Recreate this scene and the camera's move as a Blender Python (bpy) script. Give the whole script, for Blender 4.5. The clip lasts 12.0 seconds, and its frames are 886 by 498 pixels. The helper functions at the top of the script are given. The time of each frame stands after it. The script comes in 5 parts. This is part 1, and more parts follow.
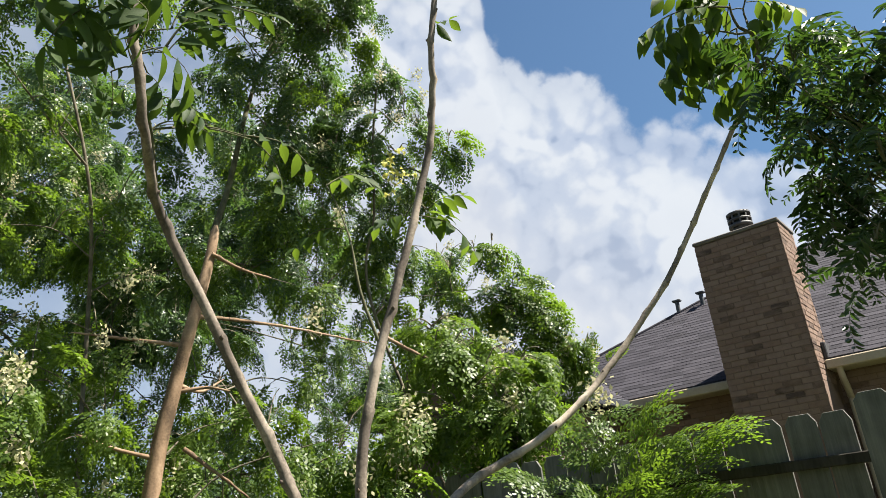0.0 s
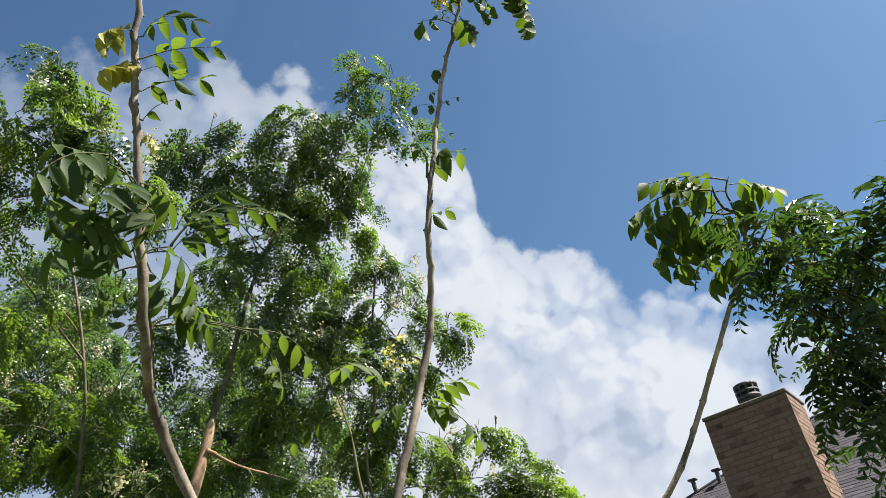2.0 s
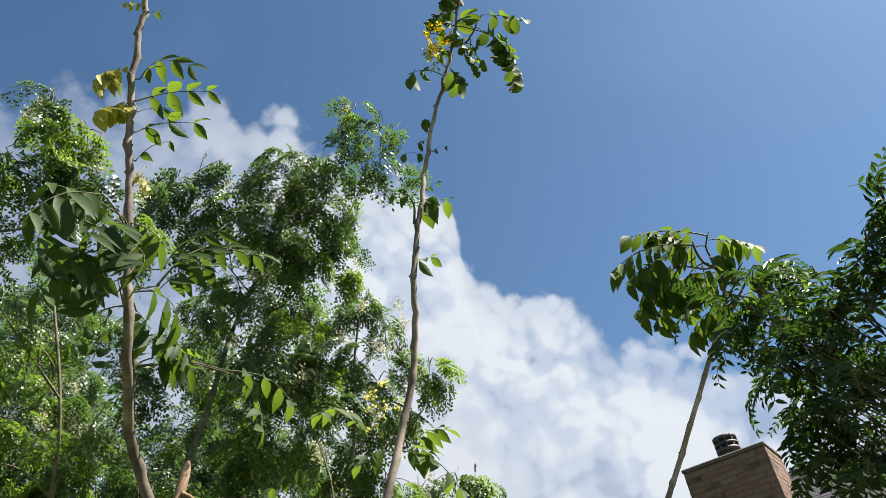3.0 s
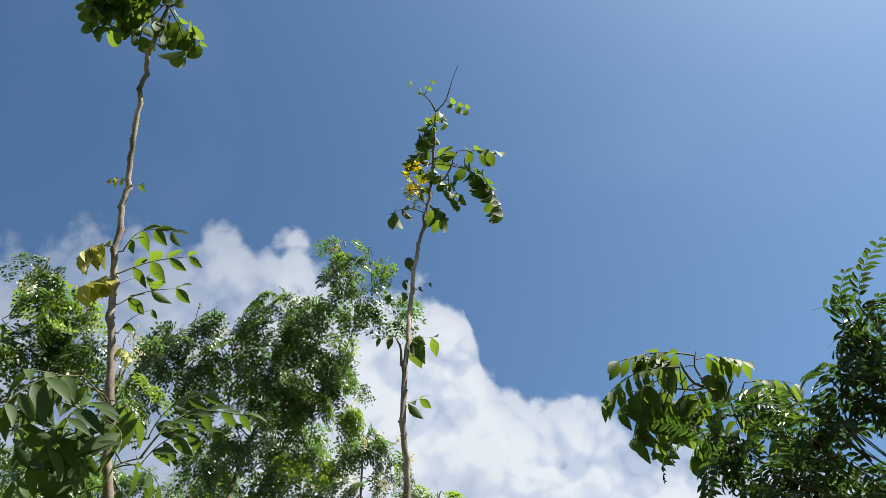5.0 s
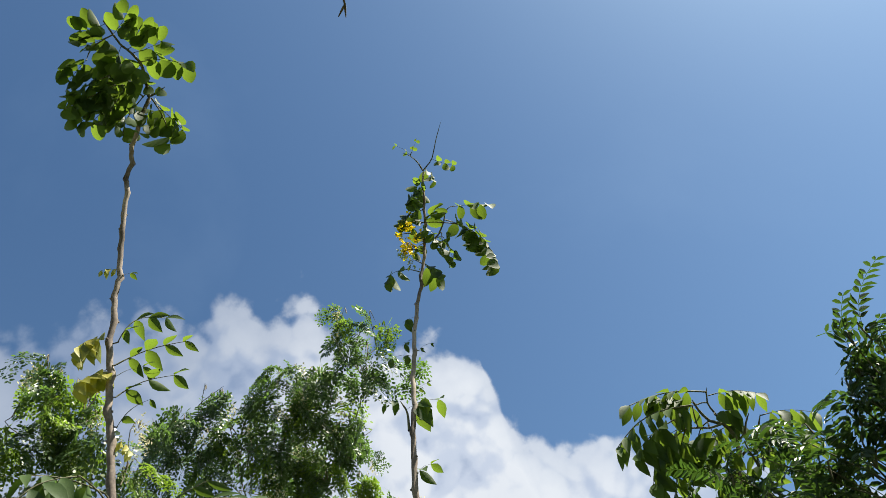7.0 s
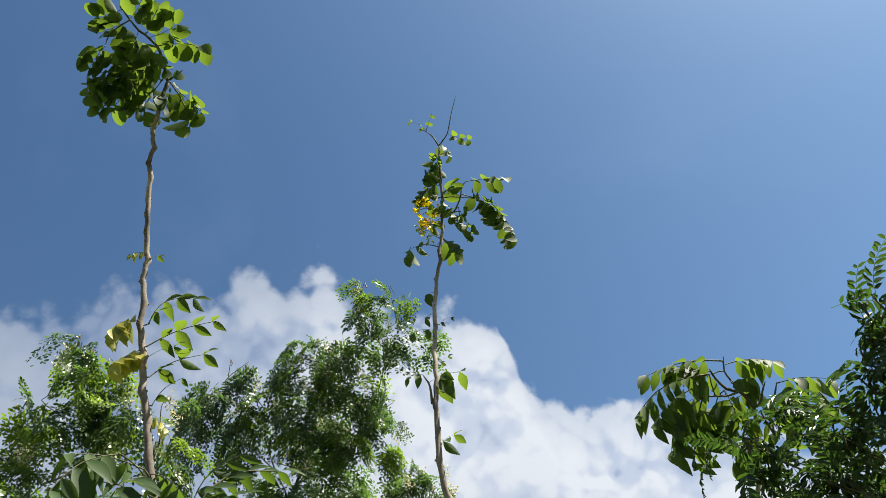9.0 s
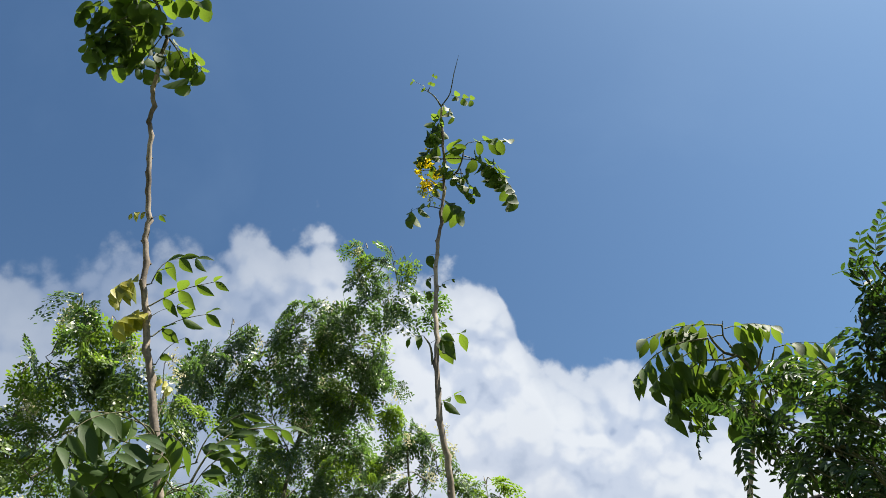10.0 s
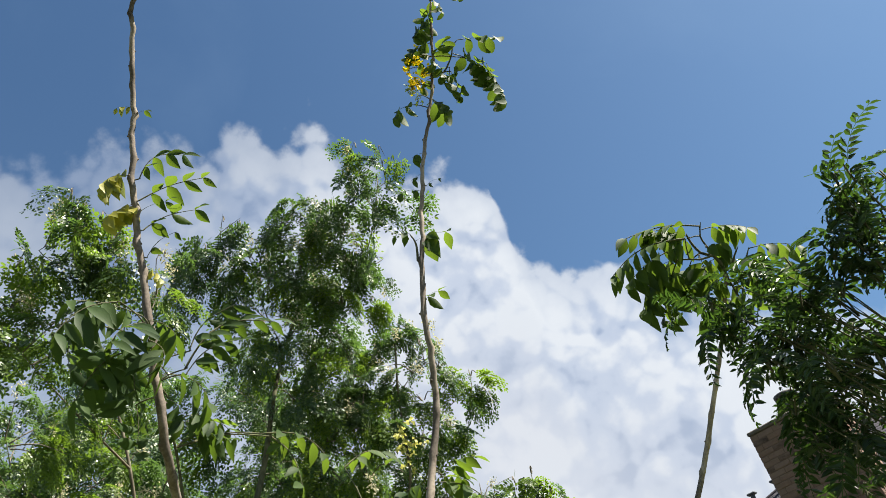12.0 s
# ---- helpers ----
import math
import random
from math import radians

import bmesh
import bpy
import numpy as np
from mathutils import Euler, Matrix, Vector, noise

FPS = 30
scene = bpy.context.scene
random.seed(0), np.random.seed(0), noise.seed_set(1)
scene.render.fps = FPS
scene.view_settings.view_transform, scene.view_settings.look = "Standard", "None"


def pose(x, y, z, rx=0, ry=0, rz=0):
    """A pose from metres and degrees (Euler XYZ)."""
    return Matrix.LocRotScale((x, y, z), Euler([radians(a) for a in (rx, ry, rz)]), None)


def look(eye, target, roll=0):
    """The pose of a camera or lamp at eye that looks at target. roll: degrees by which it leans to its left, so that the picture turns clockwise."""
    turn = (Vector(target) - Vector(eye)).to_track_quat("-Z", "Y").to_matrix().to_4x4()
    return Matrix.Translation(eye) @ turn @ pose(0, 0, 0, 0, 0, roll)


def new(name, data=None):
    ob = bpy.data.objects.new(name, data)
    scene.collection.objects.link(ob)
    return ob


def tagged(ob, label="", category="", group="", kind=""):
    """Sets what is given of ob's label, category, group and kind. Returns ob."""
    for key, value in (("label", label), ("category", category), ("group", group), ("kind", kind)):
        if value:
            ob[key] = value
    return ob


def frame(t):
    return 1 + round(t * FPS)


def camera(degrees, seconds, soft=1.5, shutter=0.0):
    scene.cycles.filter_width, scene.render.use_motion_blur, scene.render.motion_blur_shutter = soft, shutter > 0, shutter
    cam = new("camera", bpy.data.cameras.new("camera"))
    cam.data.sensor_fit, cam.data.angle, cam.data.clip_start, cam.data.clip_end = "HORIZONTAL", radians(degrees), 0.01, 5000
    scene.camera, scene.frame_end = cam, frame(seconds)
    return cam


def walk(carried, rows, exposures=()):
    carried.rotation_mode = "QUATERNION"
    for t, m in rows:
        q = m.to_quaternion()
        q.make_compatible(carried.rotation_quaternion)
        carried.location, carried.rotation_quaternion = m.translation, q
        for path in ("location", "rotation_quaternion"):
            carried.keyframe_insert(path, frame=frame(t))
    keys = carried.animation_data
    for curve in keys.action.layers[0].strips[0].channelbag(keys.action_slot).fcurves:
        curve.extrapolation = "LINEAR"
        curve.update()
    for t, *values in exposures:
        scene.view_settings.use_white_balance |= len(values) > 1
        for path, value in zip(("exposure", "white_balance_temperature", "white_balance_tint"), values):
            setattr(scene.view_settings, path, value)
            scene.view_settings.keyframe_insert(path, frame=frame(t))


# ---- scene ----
DEGREES = 62.5
cam = camera(DEGREES, 12.0, soft=0.7)


def sight(x, y, z, yaw, pitch, roll):
    """A camera pose from its place, heading (to the left), tilt (up) and roll."""
    a, b = radians(yaw), radians(pitch)
    ahead = Vector((-math.sin(a) * math.cos(b), math.cos(a) * math.cos(b), math.sin(b)))
    eye = Vector((x, y, z))
    return look(eye, eye + ahead, roll)


PATH = [
    (0, -0.126, 0.139, 1.463, 0.21, 21.66, -6.17),
    (0.5, -0.115, 0.154, 1.473, -0.21, 24.99, -7.74),
    (1, -0.098, 0.137, 1.486, -0.36, 29.97, -8.71),
    (1.5, -0.105, 0.112, 1.485, -0.87, 32.72, -9.16),
    (2, -0.128, 0.139, 1.505, -1.99, 35.44, -9.21),
    (2.5, -0.123, 0.113, 1.500, -3.06, 37.34, -8.93),
    (3, -0.139, 0.092, 1.495, -4.29, 38.56, -9.00),
    (5, 0.043, -0.034, 1.564, -5.15, 47.08, -14.30),
    (5.5, 0.076, -0.035, 1.573, -5.63, 49.31, -16.28),
    (6, 0.104, -0.038, 1.567, -5.80, 51.14, -17.90),
    (6.5, 0.121, -0.032, 1.571, -6.07, 51.78, -19.77),
    (7, 0.118, -0.031, 1.588, -6.22, 51.20, -20.74),
    (9, 0.111, -0.108, 1.571, -3.10, 49.25, -19.59),
    (9.5, 0.092, -0.111, 1.586, -2.40, 47.77, -19.19),
    (10, 0.104, -0.119, 1.580, -1.63, 46.28, -17.97),
    (10.5, 0.116, -0.137, 1.561, -1.18, 44.53, -17.28),
    (11, 0.117, -0.134, 1.568, -1.01, 42.61, -17.94),
    (11.5, 0.139, -0.165, 1.512, -0.76, 41.48, -17.91),
    (12, 0.137, -0.150, 1.517, 0.66, 38.73, -15.77),
]
walk(cam, [(t, sight(*row)) for t, *row in PATH])

# ---- sky, sun and exposure ----
SUN_AZIMUTH, SUN_HEIGHT = 94.0, 56.0    # degrees clockwise from +y, and above the horizon
scene.view_settings.exposure = 1.88

sun = new("sun", bpy.data.lights.new("sun", "SUN"))
sun.data.energy, sun.data.angle, sun.data.color = 5.0, radians(0.53), (1.0, 0.93, 0.82)
sun_way = Vector((math.sin(radians(SUN_AZIMUTH)) * math.cos(radians(SUN_HEIGHT)),
                  math.cos(radians(SUN_AZIMUTH)) * math.cos(radians(SUN_HEIGHT)), math.sin(radians(SUN_HEIGHT))))
sun.matrix_world = look(sun_way * 30, (0, 0, 0))


class Nodes:
    """Short hand for building a node tree."""

    def __init__(self, tree):
        self.tree = tree
        tree.nodes.clear()

    def add(self, kind, links=()):
        node = self.tree.nodes.new(kind)
        for key, value in dict(links).items():
            if isinstance(value, bpy.types.NodeSocket):
                self.tree.links.new(value, node.inputs[key])
            else:
                node.inputs[key].default_value = value
        return node

    def math(self, op, a, b=0.0, c=0.0, clamp=False):
        node = self.add("ShaderNodeMath", {0: a, 1: b, 2: c})
        node.operation, node.use_clamp = op, clamp
        return node.outputs[0]

    def span(self, value, low, high, to_low=0.0, to_high=1.0, soft=False):
        node = self.add("ShaderNodeMapRange", {0: value, 1: low, 2: high, 3: to_low, 4: to_high})
        if soft:
            node.interpolation_type = "SMOOTHSTEP"
        return node.outputs[0]

    def noise(self, vector, scale, detail=4.0, rough=0.5, distort=0.0):
        return self.add("ShaderNodeTexNoise", {"Vector": vector, "Scale": scale, "Detail": detail, "Roughness": rough, "Distortion": distort}).outputs[0]

    def ramp(self, value, stops, mode="LINEAR"):
        node = self.add("ShaderNodeValToRGB", {0: value})
        node.color_ramp.interpolation = mode
        while len(node.color_ramp.elements) < len(stops):
            node.color_ramp.elements.new(0.5)
        for element, (at, colour) in zip(node.color_ramp.elements, stops):
            element.position = at
            element.color = (*colour, 1) if isinstance(colour, tuple) else (colour, colour, colour, 1)
        return node.outputs[0]

    def mix(self, factor, a, b, blend="MIX"):
        node = self.add("ShaderNodeMix")
        node.data_type, node.blend_type = "RGBA", blend
        for n, value in ((0, factor), (6, a), (7, b)):
            if isinstance(value, bpy.types.NodeSocket):
                self.tree.links.new(value, node.inputs[n])
            else:
                node.inputs[n].default_value = (*value, 1) if isinstance(value, tuple) else value
        return node.outputs[2]


def build_world():
    world = bpy.data.worlds.new("sky")
    world.use_nodes = True
    scene.world = world
    n = Nodes(world.node_tree)
    sky = n.add("ShaderNodeTexSky")
    sky.sky_type, sky.sun_disc = "NISHITA", False
    sky.sun_elevation, sky.sun_rotation = radians(SUN_HEIGHT), radians(SUN_AZIMUTH)
    sky.altitude, sky.air_density, sky.dust_density, sky.ozone_density = 50, 1.0, 1.5, 3.0
    way = n.add("ShaderNodeTexCoord").outputs["Generated"]
    split = n.add("ShaderNodeSeparateXYZ", {0: way})
    azimuth = n.math("ARCTAN2", split.outputs[0], split.outputs[1])            # radians, 0 along +y, right positive
    height = n.math("MULTIPLY", n.math("ARCSINE", split.outputs[2]), 180 / math.pi)
    across = n.math("ADD", n.math("MULTIPLY", azimuth, 180 / math.pi / 120), 0.5, clamp=True)
    # the top of the cumulus bank, in degrees over the horizon, along the azimuth
    bank = ((-60, 40), (-46, 46.5), (-42.4, 47), (-37.8, 47.8), (-32.3, 48.2), (-25, 49), (-22.5, 50.6), (-20.4, 51.2), (-18.3, 50.6), (-16.1, 48.9),
            (-13.5, 49.6), (-11.6, 50), (-9.4, 48.2), (-5, 46.3), (-0.5, 45.2), (4, 44.6), (5.7, 42), (6.3, 38.3), (8.8, 36.3), (13.6, 33.9), (16.4, 31.4),
            (22.5, 27.6), (25, 25.8), (28, 24.5), (32, 23), (60, 18))
    top = n.math("MULTIPLY", n.ramp(across, [((a + 60) / 120, h / 90) for a, h in bank]), 90)
    # cauliflower heads at three sizes: rounded cells, a little stirred
    stir = n.add("ShaderNodeTexNoise", {"Vector": way, "Scale": 9.0, "Detail": 4.0}).outputs[1]
    small = n.add("ShaderNodeVectorMath", {0: stir, 1: (0.07, 0.07, 0.07)})
    small.operation = "MULTIPLY"
    stirred = n.add("ShaderNodeVectorMath", {0: way, 1: small.outputs[0]})

    def heads(vector):
        total = None
        for scale, weight in ((8.0, 0.50), (19.0, 0.30), (43.0, 0.20)):
            cell = n.add("ShaderNodeTexVoronoi", {"Vector": vector, "Scale": scale})
            cell.feature = "SMOOTH_F1"
            cell.inputs["Smoothness"].default_value = 0.35
            round_top = n.math("MULTIPLY", n.math("SUBTRACT", 1.0, n.math("MULTIPLY", cell.outputs[0], cell.outputs[0])), weight)
            total = round_top if total is None else n.math("ADD", total, round_top)
        return total

    puff = heads(stirred.outputs[0])
    sunward = n.add("ShaderNodeVectorMath", {0: stirred.outputs[0], 1: tuple(sun_way * 0.022)}).outputs[0]
    relief = n.math("SUBTRACT", puff, heads(sunward))
    wisps = n.math("SUBTRACT", n.noise(way, 34.0, 7.0, 0.62), 0.5)
    edge = n.math("ADD", n.math("MULTIPLY", n.math("SUBTRACT", puff, 0.80), 10.0), n.math("MULTIPLY", wisps, 4.0))
    depth = n.math("ADD", n.math("SUBTRACT", top, height), edge)
    mask = n.span(depth, -0.7, 1.5, soft=True)
    # shaded hollows and brighter crests inside the bank
    soft = n.noise(way, 6.0, 7.0, 0.58, 0.1)
    shade = n.math("ADD", n.math("ADD", n.math("MULTIPLY", soft, 0.70), n.math("MULTIPLY", puff, 0.24)), n.math("MULTIPLY", relief, 0.42))
    body = n.ramp(shade, [(0.36, (0.33, 0.43, 0.62)), (0.47, (0.56, 0.65, 0.81)), (0.60, (0.85, 0.90, 0.96))], "EASE")
    body = n.mix(n.span(depth, 4.0, 20.0, 0.0, 0.66), body, (0.76, 0.79, 0.85))
    crest = n.span(depth, 0.0, 11.0)
    body = n.mix(n.math("MULTIPLY", n.math("SUBTRACT", 1.0, crest), 0.25), body, (0.98, 0.98, 1.0))
    thick = n.math("MULTIPLY", mask, n.span(depth, 0.0, 7.0, 0.62, 0.97))
    thick = n.math("MULTIPLY", thick, n.span(across, 0.22, 0.50, 0.46, 1.0, soft=True))    # thinner cloud to one side
    veil = n.span(n.noise(way, 2.3, 6.0, 0.55, 0.5), 0.55, 0.85, 0.0, 0.10)
    blue = n.mix(1.0, sky.outputs[0], (0.090, 0.120, 0.133), "MULTIPLY")
    haze = n.span(height, 62.0, 28.0, 0.0, 0.06, soft=True)
    hazy = n.mix(n.math("ADD", veil, haze), blue, (0.42, 0.60, 0.84))
    whole = n.mix(thick, hazy, body)
    back = n.add("ShaderNodeBackground", {"Color": whole, "Strength": 0.266})
    n.add("ShaderNodeOutputWorld", {"Surface": back.outputs[0]})


build_world()


# ---- materials ----
def surface(name, build):
    m = bpy.data.materials.new(name)
    m.use_nodes = True
    n = Nodes(m.node_tree)
    out = build(n)
    n.add("ShaderNodeOutputMaterial", {"Surface": out})
    return m


def bump(n, height, strength=0.4, distance=0.01):
    return n.add("ShaderNodeBump", {"Height": height, "Strength": strength, "Distance": distance}).outputs[0]


def principled(n, colour, rough, normal=None, spec=0.5, metal=0.0):
    links = {"Base Color": colour if isinstance(colour, bpy.types.NodeSocket) else (*colour, 1), "Roughness": rough, "Specular IOR Level": spec, "Metallic": metal}
    if normal is not None:
        links["Normal"] = normal
    return n.add("ShaderNodeBsdfPrincipled", links).outputs[0]


def leaf_material(name, dark, light, glow, through_light=0.42, rough=0.38, per_object=False, scale=60.0, spec=0.45):
    """Thin leaf: glossy skin over a translucent blade, each one a little different."""

    def build(n):
        place = n.add("ShaderNodeTexCoord").outputs["Object"]
        if per_object:
            chance = n.math("FRACT", n.math("ADD", n.add("ShaderNodeObjectInfo").outputs["Random"], n.add("ShaderNodeNewGeometry").outputs["Random Per Island"]))
        else:
            chance = n.add("ShaderNodeNewGeometry").outputs["Random Per Island"]
        spots = n.noise(place, scale, 3.0)
        tone = n.math("ADD", n.math("MULTIPLY", chance, 0.75), n.math("MULTIPLY", n.math("SUBTRACT", spots, 0.4), 0.6), clamp=True)
        colour = n.mix(tone, dark, light)
        skin = principled(n, colour, rough, bump(n, spots, 0.15, 0.002), spec)
        blade = n.add("ShaderNodeBsdfTranslucent", {"Color": n.mix(tone, glow, tuple(min(1, c * 1.5) for c in glow))}).outputs[0]
        return n.add("ShaderNodeMixShader", {0: through_light, 1: skin, 2: blade}).outputs[0]

    return surface(name, build)


def bark_material(name, dark, mid, light, scale, rings=0.35):
    def build(n):
        place = n.add("ShaderNodeTexCoord").outputs["Object"]
        stretched = n.add("ShaderNodeMapping", {"Vector": place, "Scale": (1, 1, 0.35)}).outputs[0]
        coarse, fine = n.noise(stretched, scale, 5.0, 0.6), n.noise(place, scale * 9, 4.0, 0.6)
        patch = n.noise(place, scale * 0.35, 3.0, 0.5)
        mixed = n.math("ADD", n.math("MULTIPLY", coarse, 0.45), n.math("ADD", n.math("MULTIPLY", fine, 0.2), n.math("MULTIPLY", patch, 0.45)))
        colour = n.ramp(mixed, [(0.42, dark), (0.54, mid), (0.66, light)])
        return principled(n, colour, 0.85, bump(n, mixed, rings, 0.006), 0.25)

    return surface(name, build)


GOLD_LEAF = leaf_material("golden_shower_leaf", (0.016, 0.036, 0.010), (0.052, 0.088, 0.020), (0.124, 0.196, 0.017), 0.40, 0.58, True, spec=0.14)
# leaf of the low clusters, less translucent than GOLD_LEAF
GOLD_LEAF_LOW = leaf_material("low_golden_shower_leaf", (0.017, 0.036, 0.012), (0.054, 0.088, 0.026), (0.088, 0.150, 0.014), 0.34, 0.58, True, spec=0.14)
GOLD_LEAF_OLD = leaf_material("yellowing_leaf", (0.10, 0.14, 0.022), (0.34, 0.30, 0.05), (0.38, 0.38, 0.04), 0.48, 0.5, True)
# on the back trees this darker leaf stands in for their shade
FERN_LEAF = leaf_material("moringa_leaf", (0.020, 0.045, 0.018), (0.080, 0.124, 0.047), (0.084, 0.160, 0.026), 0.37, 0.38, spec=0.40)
# sapling leaf; within the crowns it also paints sunlight onto fronds
FERN_YOUNG = leaf_material("young_moringa_leaf", (0.038, 0.074, 0.013), (0.110, 0.162, 0.030), (0.145, 0.240, 0.018), 0.42, 0.42, spec=0.32)
DARK_LEAF = leaf_material("curry_leaf", (0.012, 0.030, 0.010), (0.042, 0.076, 0.026), (0.052, 0.110, 0.012), 0.26, 0.40, spec=0.32)
GOLD_BARK = bark_material("golden_shower_bark", (0.030, 0.024, 0.019), (0.112, 0.092, 0.073), (0.27, 0.23, 0.182), 9)
# lighter copy of GOLD_BARK with sunlight painted into its colour
SUNLIT_BARK = bark_material("sunlit_golden_shower_bark", (0.060, 0.049, 0.038), (0.205, 0.172, 0.136), (0.40, 0.345, 0.27), 9)
SHOOT_BARK = bark_material("young_shoot_bark", (0.035, 0.035, 0.020), (0.07, 0.07, 0.035), (0.11, 0.11, 0.06), 30)
FERN_BARK = bark_material("moringa_bark", (0.075, 0.05, 0.03), (0.21, 0.14, 0.085), (0.34, 0.245, 0.16), 9, 0.6)
TWIG_BARK = bark_material("twig_bark", (0.045, 0.04, 0.026), (0.10, 0.088, 0.06), (0.17, 0.15, 0.11), 30)
SCAR_BARK = bark_material("scar_bark", (0.03, 0.024, 0.018), (0.07, 0.055, 0.04), (0.14, 0.11, 0.08), 60)
PETAL_YELLOW = leaf_material("yellow_petal", (0.66, 0.46, 0.006), (0.82, 0.64, 0.012), (0.8, 0.6, 0.008), 0.3, 0.5)
PETAL_CREAM = leaf_material("cream_petal", (0.30, 0.29, 0.17), (0.50, 0.48, 0.31), (0.4, 0.39, 0.22), 0.35, 0.8, spec=0.05)
PETAL_PALE = leaf_material("pale_yellow_petal", (0.34, 0.34, 0.06), (0.62, 0.58, 0.22), (0.5, 0.5, 0.12), 0.3, 0.6, spec=0.2)
BUD_GREEN = leaf_material("green_bud", (0.16, 0.22, 0.04), (0.36, 0.38, 0.08), (0.3, 0.4, 0.05), 0.2, 0.5)


def brick_build(n):
    chance = n.add("ShaderNodeObjectInfo").outputs["Random"]
    place = n.add("ShaderNodeNewGeometry").outputs["Position"]
    blotch, grain = n.noise(place, 14, 5.0, 0.6), n.noise(place, 160, 3.0, 0.6)
    flat = n.add("ShaderNodeMapping", {"Vector": place, "Scale": (5.0, 5.0, 16.0)}).outputs[0]
    slurry = n.span(n.noise(flat, 1.0, 5.0, 0.62, 0.3), 0.40, 0.62)
    base = n.ramp(chance, [(0.0, (0.170, 0.116, 0.089)), (0.35, (0.190, 0.132, 0.102)), (0.62, (0.155, 0.100, 0.073)), (0.78, (0.175, 0.116, 0.085)), (0.86, (0.12, 0.078, 0.058)), (0.93, (0.070, 0.047, 0.037)), (1.0, (0.060, 0.042, 0.034))])
    base = n.mix(n.math("MULTIPLY", slurry, 0.70), base, (0.180, 0.126, 0.098))
    tone = n.math("ADD", 0.62, n.math("ADD", n.math("MULTIPLY", blotch, 0.5), n.math("MULTIPLY", grain, 0.3)))
    colour = n.mix(1.0, base, n.add("ShaderNodeCombineXYZ", {0: tone, 1: tone, 2: tone}).outputs[0], "MULTIPLY")
    return principled(n, colour, 0.92, bump(n, n.math("ADD", blotch, grain), 0.5, 0.006), 0.2)


BRICK = surface("tumbled_brick", brick_build)


def plain(name, low, high, scale, rough, depth=0.3, spec=0.4, metal=0.0, stretch=(1, 1, 1)):
    def build(n):
        place = n.add("ShaderNodeNewGeometry").outputs["Position"]
        place = n.add("ShaderNodeMapping", {"Vector": place, "Scale": stretch}).outputs[0]
        coarse, fine = n.noise(place, scale, 5.0, 0.6), n.noise(place, scale * 8, 4.0, 0.6)
        both = n.math("ADD", n.math("MULTIPLY", coarse, 0.65), n.math("MULTIPLY", fine, 0.35))
        return principled(n, n.ramp(both, [(0.33, low), (0.67, high)]), rough, bump(n, both, depth, 0.004), spec, metal)

    return surface(name, build)


MORTAR = plain("mortar", (0.105, 0.070, 0.052), (0.165, 0.112, 0.083), 9, 0.95)
CONCRETE = plain("chimney_cap_concrete", (0.075, 0.065, 0.056), (0.13, 0.115, 0.10), 12, 0.9)
FLUE_METAL = plain("flue_metal", (0.030, 0.030, 0.032), (0.085, 0.085, 0.088), 25, 0.65, 0.2, 0.4, 0.3)
VENT_METAL = plain("vent_metal", (0.03, 0.035, 0.04), (0.06, 0.065, 0.075), 30, 0.6)
TRIM_PAINT = plain("cream_trim_paint", (0.29, 0.24, 0.17), (0.37, 0.315, 0.23), 6, 0.6, 0.1)
FLASHING = plain("dark_drip_edge", (0.025, 0.028, 0.034), (0.045, 0.05, 0.06), 20, 0.6)
GROUND = plain("lawn_soil", (0.045, 0.06, 0.02), (0.11, 0.12, 0.045), 1.7, 0.95, 0.8)


def shingle_build(n):
    chance = n.add("ShaderNodeNewGeometry").outputs["Random Per Island"]
    place = n.add("ShaderNodeNewGeometry").outputs["Position"]
    grain, blotch = n.noise(place, 260, 2.0, 0.7), n.noise(place, 1.3, 4.0, 0.6)
    tone = n.math("ADD", n.math("MULTIPLY", chance, 0.6), n.math("ADD", n.math("MULTIPLY", grain, 0.35), n.math("MULTIPLY", blotch, 0.3)))
    colour = n.ramp(tone, [(0.15, (0.015, 0.014, 0.019)), (0.55, (0.027, 0.025, 0.033)), (0.95, (0.044, 0.041, 0.051))])
    return principled(n, colour, 0.9, bump(n, grain, 0.5, 0.003), 0.25)


SHINGLE = surface("asphalt_shingle", shingle_build)


def fence_build(n):
    chance = n.add("ShaderNodeObjectInfo").outputs["Random"]
    place = n.add("ShaderNodeTexCoord").outputs["Object"]
    shifted = n.add("ShaderNodeVectorMath", {0: place, 1: n.add("ShaderNodeCombineXYZ", {0: n.math("MULTIPLY", chance, 9), 2: n.math("MULTIPLY", chance, 31)}).outputs[0]}).outputs[0]
    long = n.add("ShaderNodeMapping", {"Vector": shifted, "Scale": (26, 26, 1.6)}).outputs[0]
    streak, stain, fine = n.noise(long, 1.0, 6.0, 0.65, 0.5), n.noise(shifted, 5.0, 5.0, 0.6), n.noise(long, 6.0, 3.0, 0.6)
    tone = n.math("ADD", n.math("MULTIPLY", streak, 0.5), n.math("ADD", n.math("MULTIPLY", stain, 0.35), n.math("MULTIPLY", fine, 0.15)))
    colour = n.ramp(tone, [(0.30, (0.045, 0.046, 0.040)), (0.5, (0.115, 0.117, 0.104)), (0.72, (0.22, 0.215, 0.19))])
    return principled(n, colour, 0.9, bump(n, n.math("ADD", streak, fine), 0.6, 0.004), 0.2)


FENCE_WOOD = surface("weathered_cedar", fence_build)
RAIL_WOOD = plain("dark_rail_wood", (0.018, 0.016, 0.013), (0.05, 0.045, 0.038), 9, 0.9, 0.6, 0.15, 0.0, (1, 1, 0.2))


